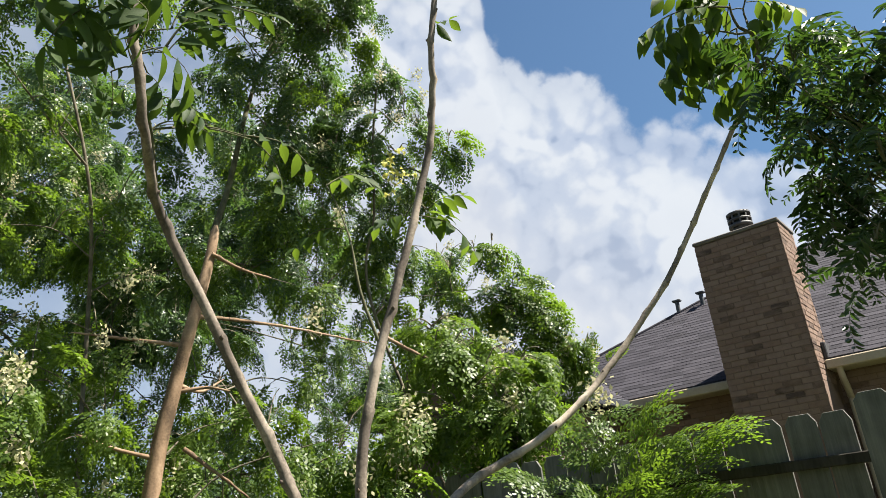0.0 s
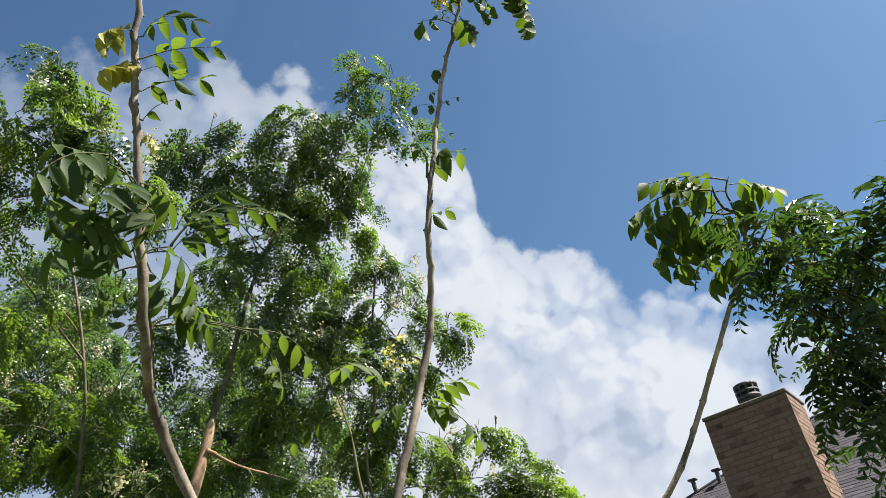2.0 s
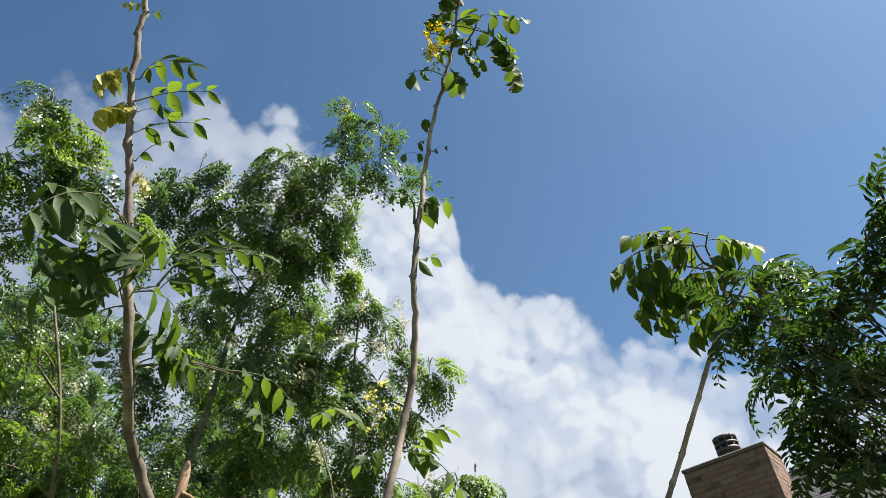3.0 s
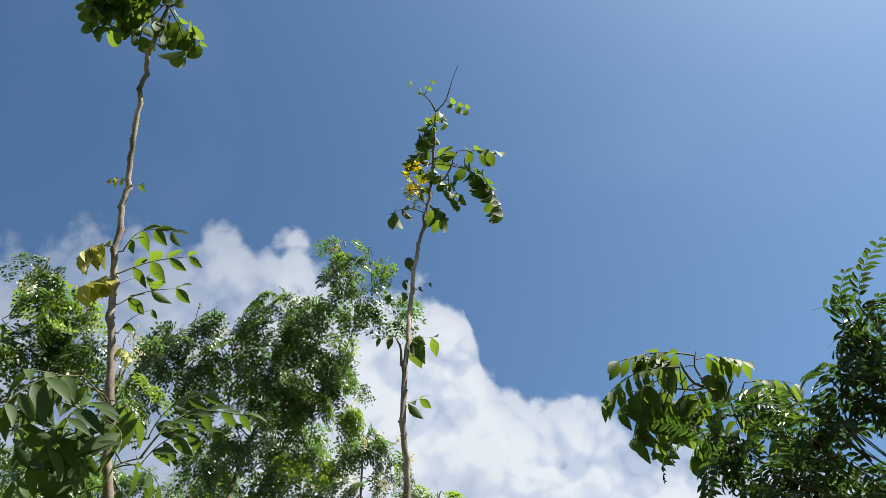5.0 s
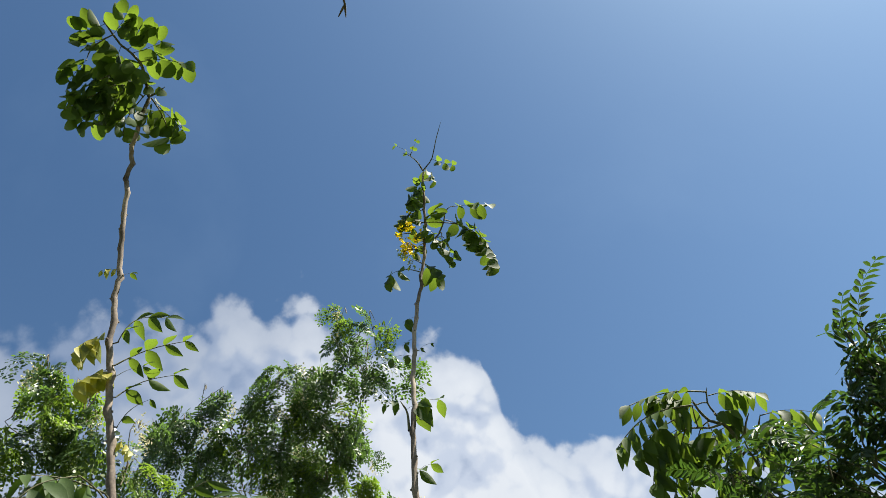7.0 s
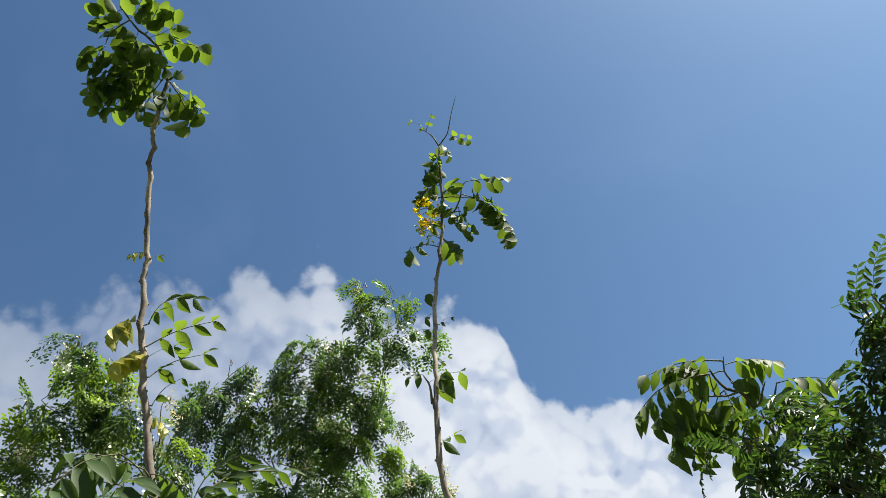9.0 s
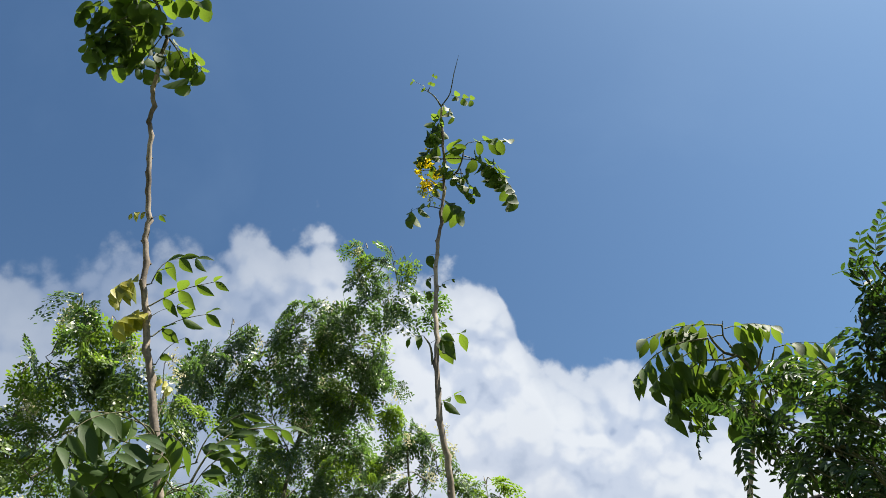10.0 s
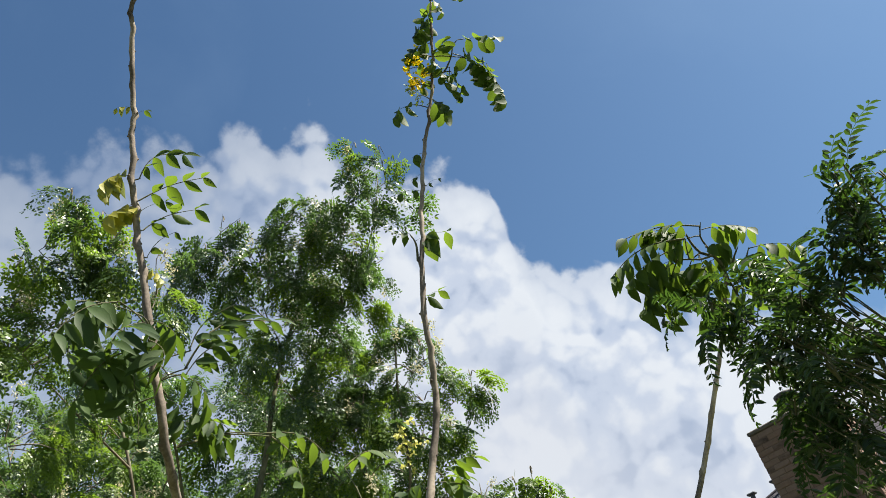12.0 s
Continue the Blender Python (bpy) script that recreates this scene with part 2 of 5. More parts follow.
# ---- mesh helpers ----
def sheet(name, verts, faces, material):
    """A mesh from arrays: faces all with the same number of corners, or a list of lists."""
    me = bpy.data.meshes.new(name)
    verts = np.asarray(verts, dtype=np.float32)
    if isinstance(faces, np.ndarray):
        count, corners = faces.shape
        me.vertices.add(len(verts)), me.loops.add(count * corners), me.polygons.add(count)
        me.vertices.foreach_set("co", verts.ravel())
        me.loops.foreach_set("vertex_index", faces.astype(np.int32).ravel())
        me.polygons.foreach_set("loop_start", np.arange(0, count * corners, corners, dtype=np.int32))
        me.update(calc_edges=True)
    else:
        me.from_pydata([tuple(v) for v in verts], [], faces)
        me.update()
    me.materials.append(material)
    return me


def smooth(me):
    me.polygons.foreach_set("use_smooth", np.ones(len(me.polygons), dtype=bool))
    return me


def put(name, me, parent=None, matrix=None, label=""):
    ob = new(name, me)
    if parent is not None:
        ob.parent = parent
    if matrix is not None:
        ob.matrix_local = matrix
    if label:
        tagged(ob, label)
    return ob


def box_mesh(name, size, material, bevel=0.0, origin=(0, 0, 0)):
    """A box from origin with the given size, its edges eased."""
    bm = bmesh.new()
    bmesh.ops.create_cube(bm, size=1.0)
    for v in bm.verts:
        v.co = Vector([(v.co[k] + 0.5) * size[k] + origin[k] for k in range(3)])
    if bevel:
        bmesh.ops.bevel(bm, geom=list(bm.edges), offset=bevel, segments=1, affect="EDGES")
    me = bpy.data.meshes.new(name)
    bm.to_mesh(me)
    bm.free()
    me.materials.append(material)
    return me


def curve_points(points, step):
    """Points at about equal steps along a smooth line through the given ones, and how far along each lies."""
    p = [np.array(q, float) for q in points]
    p = [2 * p[0] - p[1]] + p + [2 * p[-1] - p[-2]]
    out = []
    for a, b, c, d in zip(p, p[1:], p[2:], p[3:]):
        count = max(2, int(np.linalg.norm(c - b) / step))
        for k in range(count):
            t = k / count
            out.append(0.5 * (2 * b + (c - a) * t + (2 * a - 5 * b + 4 * c - d) * t * t + (3 * b - a - 3 * c + d) * t ** 3))
    out.append(p[-2])
    out = np.array(out)
    far = np.r_[0, np.cumsum(np.linalg.norm(np.diff(out, axis=0), axis=1))]
    return out, far / far[-1]


def tube_arrays(line, radii, sides=7):
    """Verts and quads of a tube along a line, closed at its end by narrowing."""
    line, radii = np.asarray(line, float), np.asarray(radii, float)
    way = np.gradient(line, axis=0)
    way /= np.linalg.norm(way, axis=1)[:, None] + 1e-9
    side = np.cross(way, (0.31, 0.95, 0.05))
    side /= np.linalg.norm(side, axis=1)[:, None] + 1e-9
    other = np.cross(way, side)
    turn = np.arange(sides) / sides * 2 * np.pi
    verts = (line[:, None] + radii[:, None, None] * (np.cos(turn)[None, :, None] * side[:, None] + np.sin(turn)[None, :, None] * other[:, None])).reshape(-1, 3)
    k, j = np.meshgrid(np.arange(len(line) - 1), np.arange(sides), indexing="ij")
    a, b = k * sides + j, k * sides + (j + 1) % sides
    return verts, np.stack([a, b, b + sides, a + sides], -1).reshape(-1, 4)


def joined(pieces):
    verts, faces, at = [], [], 0
    for v, f in pieces:
        verts.append(v), faces.append(f + at)
        at += len(v)
    return np.concatenate(verts), np.concatenate(faces)


rng = np.random.default_rng(11)


def stem_mesh(name, points, thick, thin, material, nodes=0.0, wobble=0.0, sides=10):
    """A tapered stem; with nodes, it swells and kinks at every so many metres. Returns the mesh, its line, radii and the nodes' places."""
    line, t = curve_points(points, 0.025 if nodes else 0.06)
    if nodes and len(line) > 60:
        wide = np.ones(17) / 17
        padded = np.concatenate([2 * line[0] - line[8:0:-1], line, 2 * line[-1] - line[-2:-10:-1]])
        line = np.stack([np.convolve(padded[:, c], wide, "valid") for c in range(3)], -1)
    length = np.linalg.norm(np.diff(line, axis=0), axis=1).sum()
    radii = thick + (thin - thick) * t
    knots, swell = [], np.ones(len(radii))
    if nodes:
        at, k = 0.3 * nodes, 0
        while at < length:
            near = np.exp(-((t * length - at) / 0.016) ** 2)
            swell = np.maximum(swell, 1 + 0.22 * near)
            angle = k * 2.4 + rng.uniform(-0.4, 0.4)
            lean = np.maximum(0, 1 - abs(t * length - at) / (nodes * rng.uniform(0.14, 0.26)))
            side = k * math.pi + rng.normal(0, 0.8)
            line = line + wobble * (0.3 + at / length) * rng.uniform(0.3, 1.3) * lean[:, None] * np.array([math.cos(side), math.sin(side), 0])
            i = int(np.argmin(abs(t * length - at)))
            knots.append((i, angle))
            at += nodes * rng.uniform(0.75, 1.3) * (1.1 - 0.65 * at / length)
            k += 1
    radii = radii * swell * (1 + rng.normal(0, 0.015, len(radii)))
    radii[-1] *= 0.4
    return smooth(sheet(name, *tube_arrays(line, radii, sides), material)), line, radii, knots


# ---- leaves ----
def frame_of(base, tip):
    """The pose that lays +y from base to tip with +z as near up as it can."""
    y = Vector(tip) - Vector(base)
    size = y.length
    y.normalize()
    x = y.cross(Vector((0, 0, 1)))
    if x.length < 0.05:
        x = Vector((1, 0, 0))
    x.normalize()
    m = Matrix((x, y, x.cross(y))).transposed().to_4x4()
    m.translation = Vector(base)
    return m, size


def blade(base, way, face, length, width, curl, pointed=False):
    """One broad leaflet: a grid of 6 x 3 points folded along the midrib and curled towards its tip."""
    way, face = way / np.linalg.norm(way), face / np.linalg.norm(face)
    across = np.cross(way, face)
    across /= np.linalg.norm(across)
    face = np.cross(across, way)
    verts = []
    outline = ((0.0, 0.06), (0.14, 0.55), (0.36, 0.98), (0.60, 0.90), (0.84, 0.42), (1.0, 0.02)) if pointed else (
        (0.0, 0.08), (0.14, 0.68), (0.38, 1.0), (0.68, 0.93), (0.90, 0.52), (1.0, 0.06))
    for s, w in outline:
        mid = base + way * (s * length) - face * (curl * length * s * s)
        half = across * (w * width * 0.5)
        lift = face * (0.16 * width * w)
        verts += [mid - half + lift, mid, mid + half + lift]
    faces = [[3 * r + c, 3 * r + c + 1, 3 * r + c + 4, 3 * r + c + 3] for r in range(5) for c in range(2)]
    return np.array(verts), np.array(faces)


def pinnate_mesh(name, pairs, leaflet, width, material, seed, hang=0.7, curl=0.25, pointed=False):
    """A compound leaf of unit length along +y: a bowed stalk with pairs of leaflets that hang from it."""
    r = np.random.default_rng(seed)
    s = np.linspace(0, 1, 9)
    line = np.stack([0.04 * np.sin(s * 3) * r.uniform(-1, 1), s, 0.16 * np.sin(s * np.pi) * r.uniform(0.5, 1.3)], -1)
    pieces = []
    for k in range(pairs):
        at = 0.22 + 0.76 * k / max(1, pairs - 1) if pairs > 1 else 0.6
        here = np.array([np.interp(at, s, line[:, c]) for c in range(3)])
        size = leaflet * (0.72 + 0.38 * math.sin(math.pi * min(1, 0.25 + 0.6 * at))) * r.uniform(0.85, 1.15)
        for sign in (-1, 1):
            if r.random() < 0.07:
                continue
            drop = hang * r.uniform(0.5, 1.5)
            way = np.array([sign * r.uniform(0.65, 1.0), r.uniform(0.15, 0.7), -drop])
            face = np.array([sign * drop * 0.6 + r.normal(0, 0.25), r.normal(0, 0.35), 0.9])
            pieces.append(blade(here + (0, r.uniform(-0.02, 0.02), 0), way, face, size, size * width * r.uniform(0.85, 1.15), curl * r.uniform(0.2, 1.6), pointed))
    me = smooth(sheet(name, *joined(pieces), material))
    stalk = tube_arrays(line, np.linspace(0.012, 0.005, 9), 4)
    verts = np.concatenate([np.array([v.co[:] for v in me.vertices]), stalk[0]])
    faces = np.concatenate([np.array([p.vertices[:] for p in me.polygons]), stalk[1] + len(me.vertices)])
    whole = smooth(sheet(name, verts, faces, material))
    whole.materials.append(SHOOT_BARK)
    index = np.zeros(len(faces), dtype=np.int32)
    index[-len(stalk[1]):] = 1
    whole.polygons.foreach_set("material_index", index)
    bpy.data.meshes.remove(me)
    return whole


def kites(base, way, across, length, width):
    """Small flat leaflets, all at once: N bases, ways and cross ways give N x 4 corners."""
    mid = base + way * (length * 0.45)[:, None]
    half = across * (width * 0.5)[:, None]
    return np.stack([base, mid - half, base + way * length[:, None], mid + half], 1)


def unit(v):
    return v / (np.linalg.norm(v, axis=-1, keepdims=True) + 1e-9)


def ovals(base, way, across, length, width):
    """Small flat oval leaflets, two quads each: N bases, ways and cross ways give 2N x 4 corners."""
    l, h = length[:, None], across * (width * 0.5)[:, None]
    p, q, tip = base + way * l * 0.28, base + way * l * 0.74, base + way * l
    return np.concatenate([np.stack([base, p - h * 0.9, q - h * 0.85, tip], 1), np.stack([base, tip, q + h * 0.85, p + h * 0.9], 1)])


def fern_template(seed, pinnae=6, length=0.36, leaf=0.036, slim=0.56, loose=0.32, droop=0.5, fine=True):
    """A feathery, three times divided leaf along +y that droops towards its tip, with its stalks as thin kites."""
    r = np.random.default_rng(seed)
    base, way, across, size, wide, ribs = [], [], [], [], [], []

    def leaflet(p, w, s, face):
        c = np.cross(w, face + r.normal(0, loose, 3))
        base.append(p), way.append(unit(w)), across.append(unit(c)), size.append(s), wide.append(s * slim)

    def rib(p, q, k):
        w = q - p
        ribs.append(kites(p[None], unit(w)[None], unit(np.cross(w, (0.3, 0.2, 1)))[None], np.array([np.linalg.norm(w)]), np.array([k]))[0])

    bend = r.uniform(-0.05, 0.05)

    def spine(t):
        return np.array([bend * math.sin(3 * t), length * t * (1 - 0.25 * droop * t), 0.10 * length * math.sin(t * 2.4) - droop * length * t * t])

    for a in np.linspace(0, 0.8, 5):
        rib(spine(a), spine(a + 0.2), 0.005)
    for k in range(pinnae):
        t = 0.26 + 0.72 * k / pinnae
        here, along = spine(t), unit(spine(t + 0.02) - spine(t))
        reach = length * 0.40 * (1.08 - 0.62 * t) * r.uniform(0.75, 1.15)
        for sign in (-1, 1):
            if r.random() < 0.06:
                continue
            out = unit(np.array([sign, 0, 0]) + along * (0.5 + r.normal(0, 0.12)) + (0, 0, -0.22 + r.normal(0, 0.14)))
            face = unit(np.cross(np.array([1.0, 0, 0]), along) + (0.35 * sign, 0, 0))
            side = unit(np.cross(face, out))
            sag = np.array([0, 0, -0.22 * reach])
            rib(here, here + out * reach + sag, 0.003)
            for u in np.arange(0.22, 0.98, 0.026 / reach):
                spot = here + out * reach * u + sag * u * u
                spread = reach * 0.24 * (1.1 - 0.8 * u)
                for s2 in (-1, 1):
                    twig = unit(side * s2 + out * 0.5)
                    leaflet(spot + twig * 0.003, twig + r.normal(0, 0.16, 3), leaf * r.uniform(0.7, 1.1), face)
                    if spread > 0.018:
                        leaflet(spot + twig * spread, twig + out * r.normal(0.2, 0.4) + r.normal(0, 0.14, 3), leaf * r.uniform(0.7, 1.1), face)
            leaflet(here + out * reach + sag, out, leaf, face)
    leaflet(spine(1.0), np.array([0, 0.6, -0.6]), leaf, np.array([0, 0.6, 0.6]))
    shape = ovals if fine else kites
    return np.concatenate([shape(np.array(base), np.array(way), np.array(across), np.array(size), np.array(wide)), np.array(ribs)])


def curry_template(seed, pairs=10, length=0.27, leaf=0.052):
    """A drooping pinnate leaf with slender pointed leaflets along +y; each leaflet in two halves folded along its midrib."""
    r = np.random.default_rng(seed)
    quads = []
    droop = r.uniform(0.2, 0.65)

    def spine(t):
        return np.array([0.02 * math.sin(2 * t + seed), length * t * (1 - 0.22 * t), 0.12 * length * math.sin(t * 2.2) - droop * length * t * t])

    for a in np.linspace(0, 0.8, 5):
        p, q = spine(a), spine(a + 0.2)
        e = np.array([0.0014, 0, 0])
        quads.append([p - e, p + e, q + e, q - e])
    for k in range(pairs):
        t = 0.14 + 0.86 * k / (pairs - 1)
        here, along = spine(t), unit(spine(t + 0.02) - spine(t))
        size = leaf * (0.62 + 0.5 * math.sin(math.pi * min(1.0, 0.15 + 0.75 * t))) * r.uniform(0.85, 1.15)
        for sign in (-1, 1):
            if r.random() < 0.05:
                continue
            way = unit(np.array([sign * 0.85, 0, -0.12 + r.normal(0, 0.16)]) + along * (0.50 + r.normal(0, 0.14)))
            face = unit(np.cross(np.array([1.0, 0, 0]), along) + r.normal(0, 0.28, 3))
            across = unit(np.cross(way, face))
            face = np.cross(across, way)
            half, lift = across * size * 0.17, face * size * 0.06
            tip = here + way * size - face * size * 0.14
            for h in (-half, half):
                quads.append([here, here + way * size * 0.30 + h + lift, here + way * size * 0.66 + h * 0.85 + lift, tip])
    return np.array(quads)


def turned(direction, spin, tilt_noise=0.0):
    """Rotation matrices (N, 3, 3) that lay +y along the directions with +z near up, rolled by spin."""
    y = unit(direction)
    x = unit(np.cross(y, np.array([0.02, 0.01, 1.0])))
    z = np.cross(x, y)
    c, s = np.cos(spin)[:, None], np.sin(spin)[:, None]
    return np.stack([c * x + s * z, y, c * z - s * x], -1)


def foliage(templates, places, directions, scales, material, name, r, roll=0.35):
    """All leaves of one crown in one mesh."""
    kinds = r.integers(0, len(templates), len(places))
    rot = turned(directions, r.normal(0, roll, len(places)))
    out = []
    for k, quads in enumerate(templates):
        pick = kinds == k
        pts = quads.reshape(-1, 3)
        moved = np.einsum("nij,pj->npi", rot[pick] * scales[pick][:, None, None], pts) + places[pick][:, None]
        out.append(moved.reshape(-1, 3))
    verts = np.concatenate(out)
    return sheet(name, verts, np.arange(len(verts)).reshape(-1, 4), material)

# ---- places of stems and leaves: base x, y, z and tip x, y, z, then pairs of leaflets and their length in cm ----
STEM_A = [
    (-0.47, 2.78, -0.05), (-0.50, 2.80, 0.80), (-0.76, 2.91, 1.65), (-0.94, 2.85, 2.06),
    (-1.10, 2.75, 2.48), (-1.23, 2.69, 2.76), (-1.15, 2.35, 2.97), (-1.20, 2.25, 3.60),
    (-1.24, 2.20, 4.00), (-1.25, 2.13, 4.35), (-1.23, 2.07, 4.73), (-1.14, 1.81, 5.48),
    (-1.01, 1.67, 5.86),
]
STEM_B = [
    (-0.42, 2.80, -0.05), (-0.45, 2.78, 0.80), (-0.53, 2.89, 1.63), (-0.50, 2.92, 1.87),
    (-0.43, 2.97, 2.19), (-0.32, 3.03, 2.53), (-0.21, 3.09, 2.93), (-0.12, 3.11, 3.26),
    (-0.10, 3.01, 3.55), (-0.06, 3.01, 3.85), (0.02, 3.01, 4.25), (0.12, 3.03, 4.75),
    (0.26, 3.07, 5.25), (0.37, 2.98, 5.57), (0.49, 2.79, 6.06),
]
STEM_C = [
    (-0.43, 2.76, 1.25), (-0.30, 2.86, 1.45), (-0.16, 3.18, 1.66), (0.09, 3.27, 1.76),
    (0.31, 3.38, 1.90), (0.54, 3.47, 2.09), (0.68, 3.51, 2.25), (0.79, 3.50, 2.36),
    (0.91, 3.48, 2.50), (1.04, 3.49, 2.69), (1.39, 3.19, 3.29), (1.43, 3.12, 3.38),
    (1.45, 3.07, 3.46),
]
SHOOT_A = [
    (-1.01, 1.67, 5.86), (-1.00, 1.61, 5.89), (-0.99, 1.54, 5.91), (-0.99, 1.48, 5.93),
    (-1.03, 1.40, 5.95), (-1.05, 1.37, 5.95), (-1.07, 1.30, 5.96), (-1.09, 1.22, 5.98),
]
SHOOT_A_SIDE = [
    (-1.00, 1.67, 5.87), (-0.95, 1.66, 5.88), (-0.91, 1.65, 5.90),
]
SHOOT_A_LOW = [
    (-1.00, 1.68, 5.86), (-0.97, 1.73, 5.79), (-0.95, 1.77, 5.72), (-0.94, 1.81, 5.66),
]
SHOOT_A_LEFT = [
    (-1.03, 1.65, 5.83), (-1.06, 1.61, 5.84), (-1.10, 1.56, 5.84), (-1.15, 1.54, 5.83),
]
SHOOT_A_ARCH = [
    (-1.06, 1.29, 5.92), (-1.13, 1.30, 5.89), (-1.19, 1.32, 5.87), (-1.23, 1.36, 5.84),
]
SHOOT_B = [
    (0.35, 3.00, 5.50), (0.43, 3.00, 5.52), (0.48, 2.99, 5.58), (0.52, 2.97, 5.64),
    (0.55, 2.95, 5.71), (0.59, 2.94, 5.74),
]
SHOOT_B_SIDE = [
    (0.39, 2.95, 5.65), (0.44, 2.96, 5.65), (0.50, 2.97, 5.63), (0.60, 2.99, 5.59),
    (0.66, 3.02, 5.54),
]
SHOOT_B_TOP = [
    (0.49, 2.79, 6.05), (0.47, 2.74, 6.10), (0.43, 2.69, 6.13), (0.38, 2.66, 6.15),
]
SHOOT_B_SPIKE = [
    (0.49, 2.79, 6.05), (0.53, 2.77, 6.07), (0.58, 2.73, 6.09), (0.64, 2.62, 6.14),
    (0.71, 2.52, 6.20),
]
SHOOT_B_LOW = [
    (-0.05, 3.01, 4.02), (-0.04, 3.01, 4.10), (-0.04, 3.01, 4.16), (-0.06, 3.00, 4.22),
]
SHOOT_C = [
    (1.45, 3.07, 3.46), (1.44, 3.05, 3.49), (1.42, 3.03, 3.53), (1.37, 3.03, 3.57),
    (1.34, 3.00, 3.63), (1.33, 2.97, 3.67),
]
SHOOT_C_LEFT = [
    (1.40, 2.99, 3.51), (1.34, 3.01, 3.52), (1.25, 3.02, 3.56), (1.18, 3.05, 3.55),
]
SHOOT_C_TOP = [
    (1.43, 3.06, 3.55), (1.41, 3.02, 3.60), (1.40, 3.00, 3.65), (1.42, 2.95, 3.70),
]
SHOOT_C_SIDE = [
    (1.44, 3.11, 3.39), (1.47, 3.09, 3.40), (1.50, 3.09, 3.39), (1.55, 3.03, 3.45),
    (1.58, 2.98, 3.49),
]
SHOOT_C_RIGHT = [
    (1.50, 3.09, 3.39), (1.57, 3.08, 3.35), (1.62, 3.10, 3.27),
]
SHOOT_C_SPIKE = [
    (1.46, 3.07, 3.45), (1.49, 3.04, 3.46), (1.51, 3.02, 3.49), (1.54, 2.99, 3.52),
]
CROWN_LEAVES_A = [
    (-1.22, 1.35, 5.80, -1.34, 1.42, 5.73, 4, 12), (-1.08, 1.29, 5.91, -1.25, 1.29, 5.86, 4, 11),
    (-1.05, 1.37, 5.95, -1.17, 1.49, 5.88, 4, 12), (-1.13, 1.46, 5.79, -1.35, 1.48, 5.57, 5, 13),
    (-1.13, 1.51, 5.75, -1.36, 1.48, 5.52, 4, 13), (-1.20, 1.50, 5.81, -1.37, 1.62, 5.56, 5, 13),
    (-1.09, 1.63, 5.91, -1.31, 1.66, 5.71, 5, 13), (-1.10, 1.57, 5.85, -1.24, 1.68, 5.63, 5, 13),
    (-1.04, 1.67, 5.91, -1.18, 1.77, 5.64, 4, 14), (-1.03, 1.68, 5.75, -1.03, 1.77, 5.58, 3, 13),
]
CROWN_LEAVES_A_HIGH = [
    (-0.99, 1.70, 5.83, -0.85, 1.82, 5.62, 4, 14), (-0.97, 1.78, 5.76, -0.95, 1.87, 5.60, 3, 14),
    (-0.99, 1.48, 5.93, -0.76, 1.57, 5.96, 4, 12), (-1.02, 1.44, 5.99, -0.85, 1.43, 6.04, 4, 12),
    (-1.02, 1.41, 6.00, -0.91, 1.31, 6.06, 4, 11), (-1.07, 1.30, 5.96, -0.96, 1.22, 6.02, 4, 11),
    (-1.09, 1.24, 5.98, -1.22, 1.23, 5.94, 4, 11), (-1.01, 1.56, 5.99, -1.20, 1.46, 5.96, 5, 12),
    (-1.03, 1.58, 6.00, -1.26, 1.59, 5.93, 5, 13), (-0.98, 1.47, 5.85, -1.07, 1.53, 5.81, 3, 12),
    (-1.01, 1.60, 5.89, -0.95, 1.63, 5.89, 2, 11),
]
CROWN_LEAVES_B = [
    (0.59, 2.94, 5.74, 0.85, 2.96, 5.67, 4, 11), (0.53, 2.97, 5.65, 0.75, 3.07, 5.41, 5, 13),
    (0.66, 3.04, 5.56, 0.77, 3.12, 5.21, 5, 13), (0.48, 3.01, 5.52, 0.50, 3.07, 5.34, 2, 13),
    (0.48, 3.00, 5.56, 0.46, 3.08, 5.28, 1, 7), (0.30, 3.05, 5.32, 0.39, 3.09, 5.24, 2, 13),
    (0.17, 3.03, 5.32, 0.03, 3.02, 5.24, 2, 11), (0.44, 2.84, 5.90, 0.31, 2.86, 5.81, 4, 11),
    (0.38, 2.91, 5.75, 0.21, 2.92, 5.68, 3, 10), (0.39, 2.95, 5.66, 0.49, 2.93, 5.74, 2, 11),
    (0.37, 2.93, 5.59, 0.43, 2.98, 5.45, 2, 10),
]
CROWN_LEAVES_B_TOP = [
    (0.50, 2.79, 6.06, 0.55, 2.84, 5.96, 3, 8), (0.58, 2.74, 6.08, 0.71, 2.80, 6.03, 3, 7),
    (0.43, 2.68, 6.13, 0.35, 2.61, 6.18, 2, 4), (0.45, 2.67, 6.14, 0.50, 2.61, 6.17, 2, 5),
    (0.35, 2.97, 5.68, 0.28, 2.98, 5.63, 2, 9), (0.32, 3.02, 5.52, 0.26, 3.03, 5.47, 2, 8),
    (0.45, 2.87, 5.88, 0.42, 2.84, 5.93, 2, 9),
]
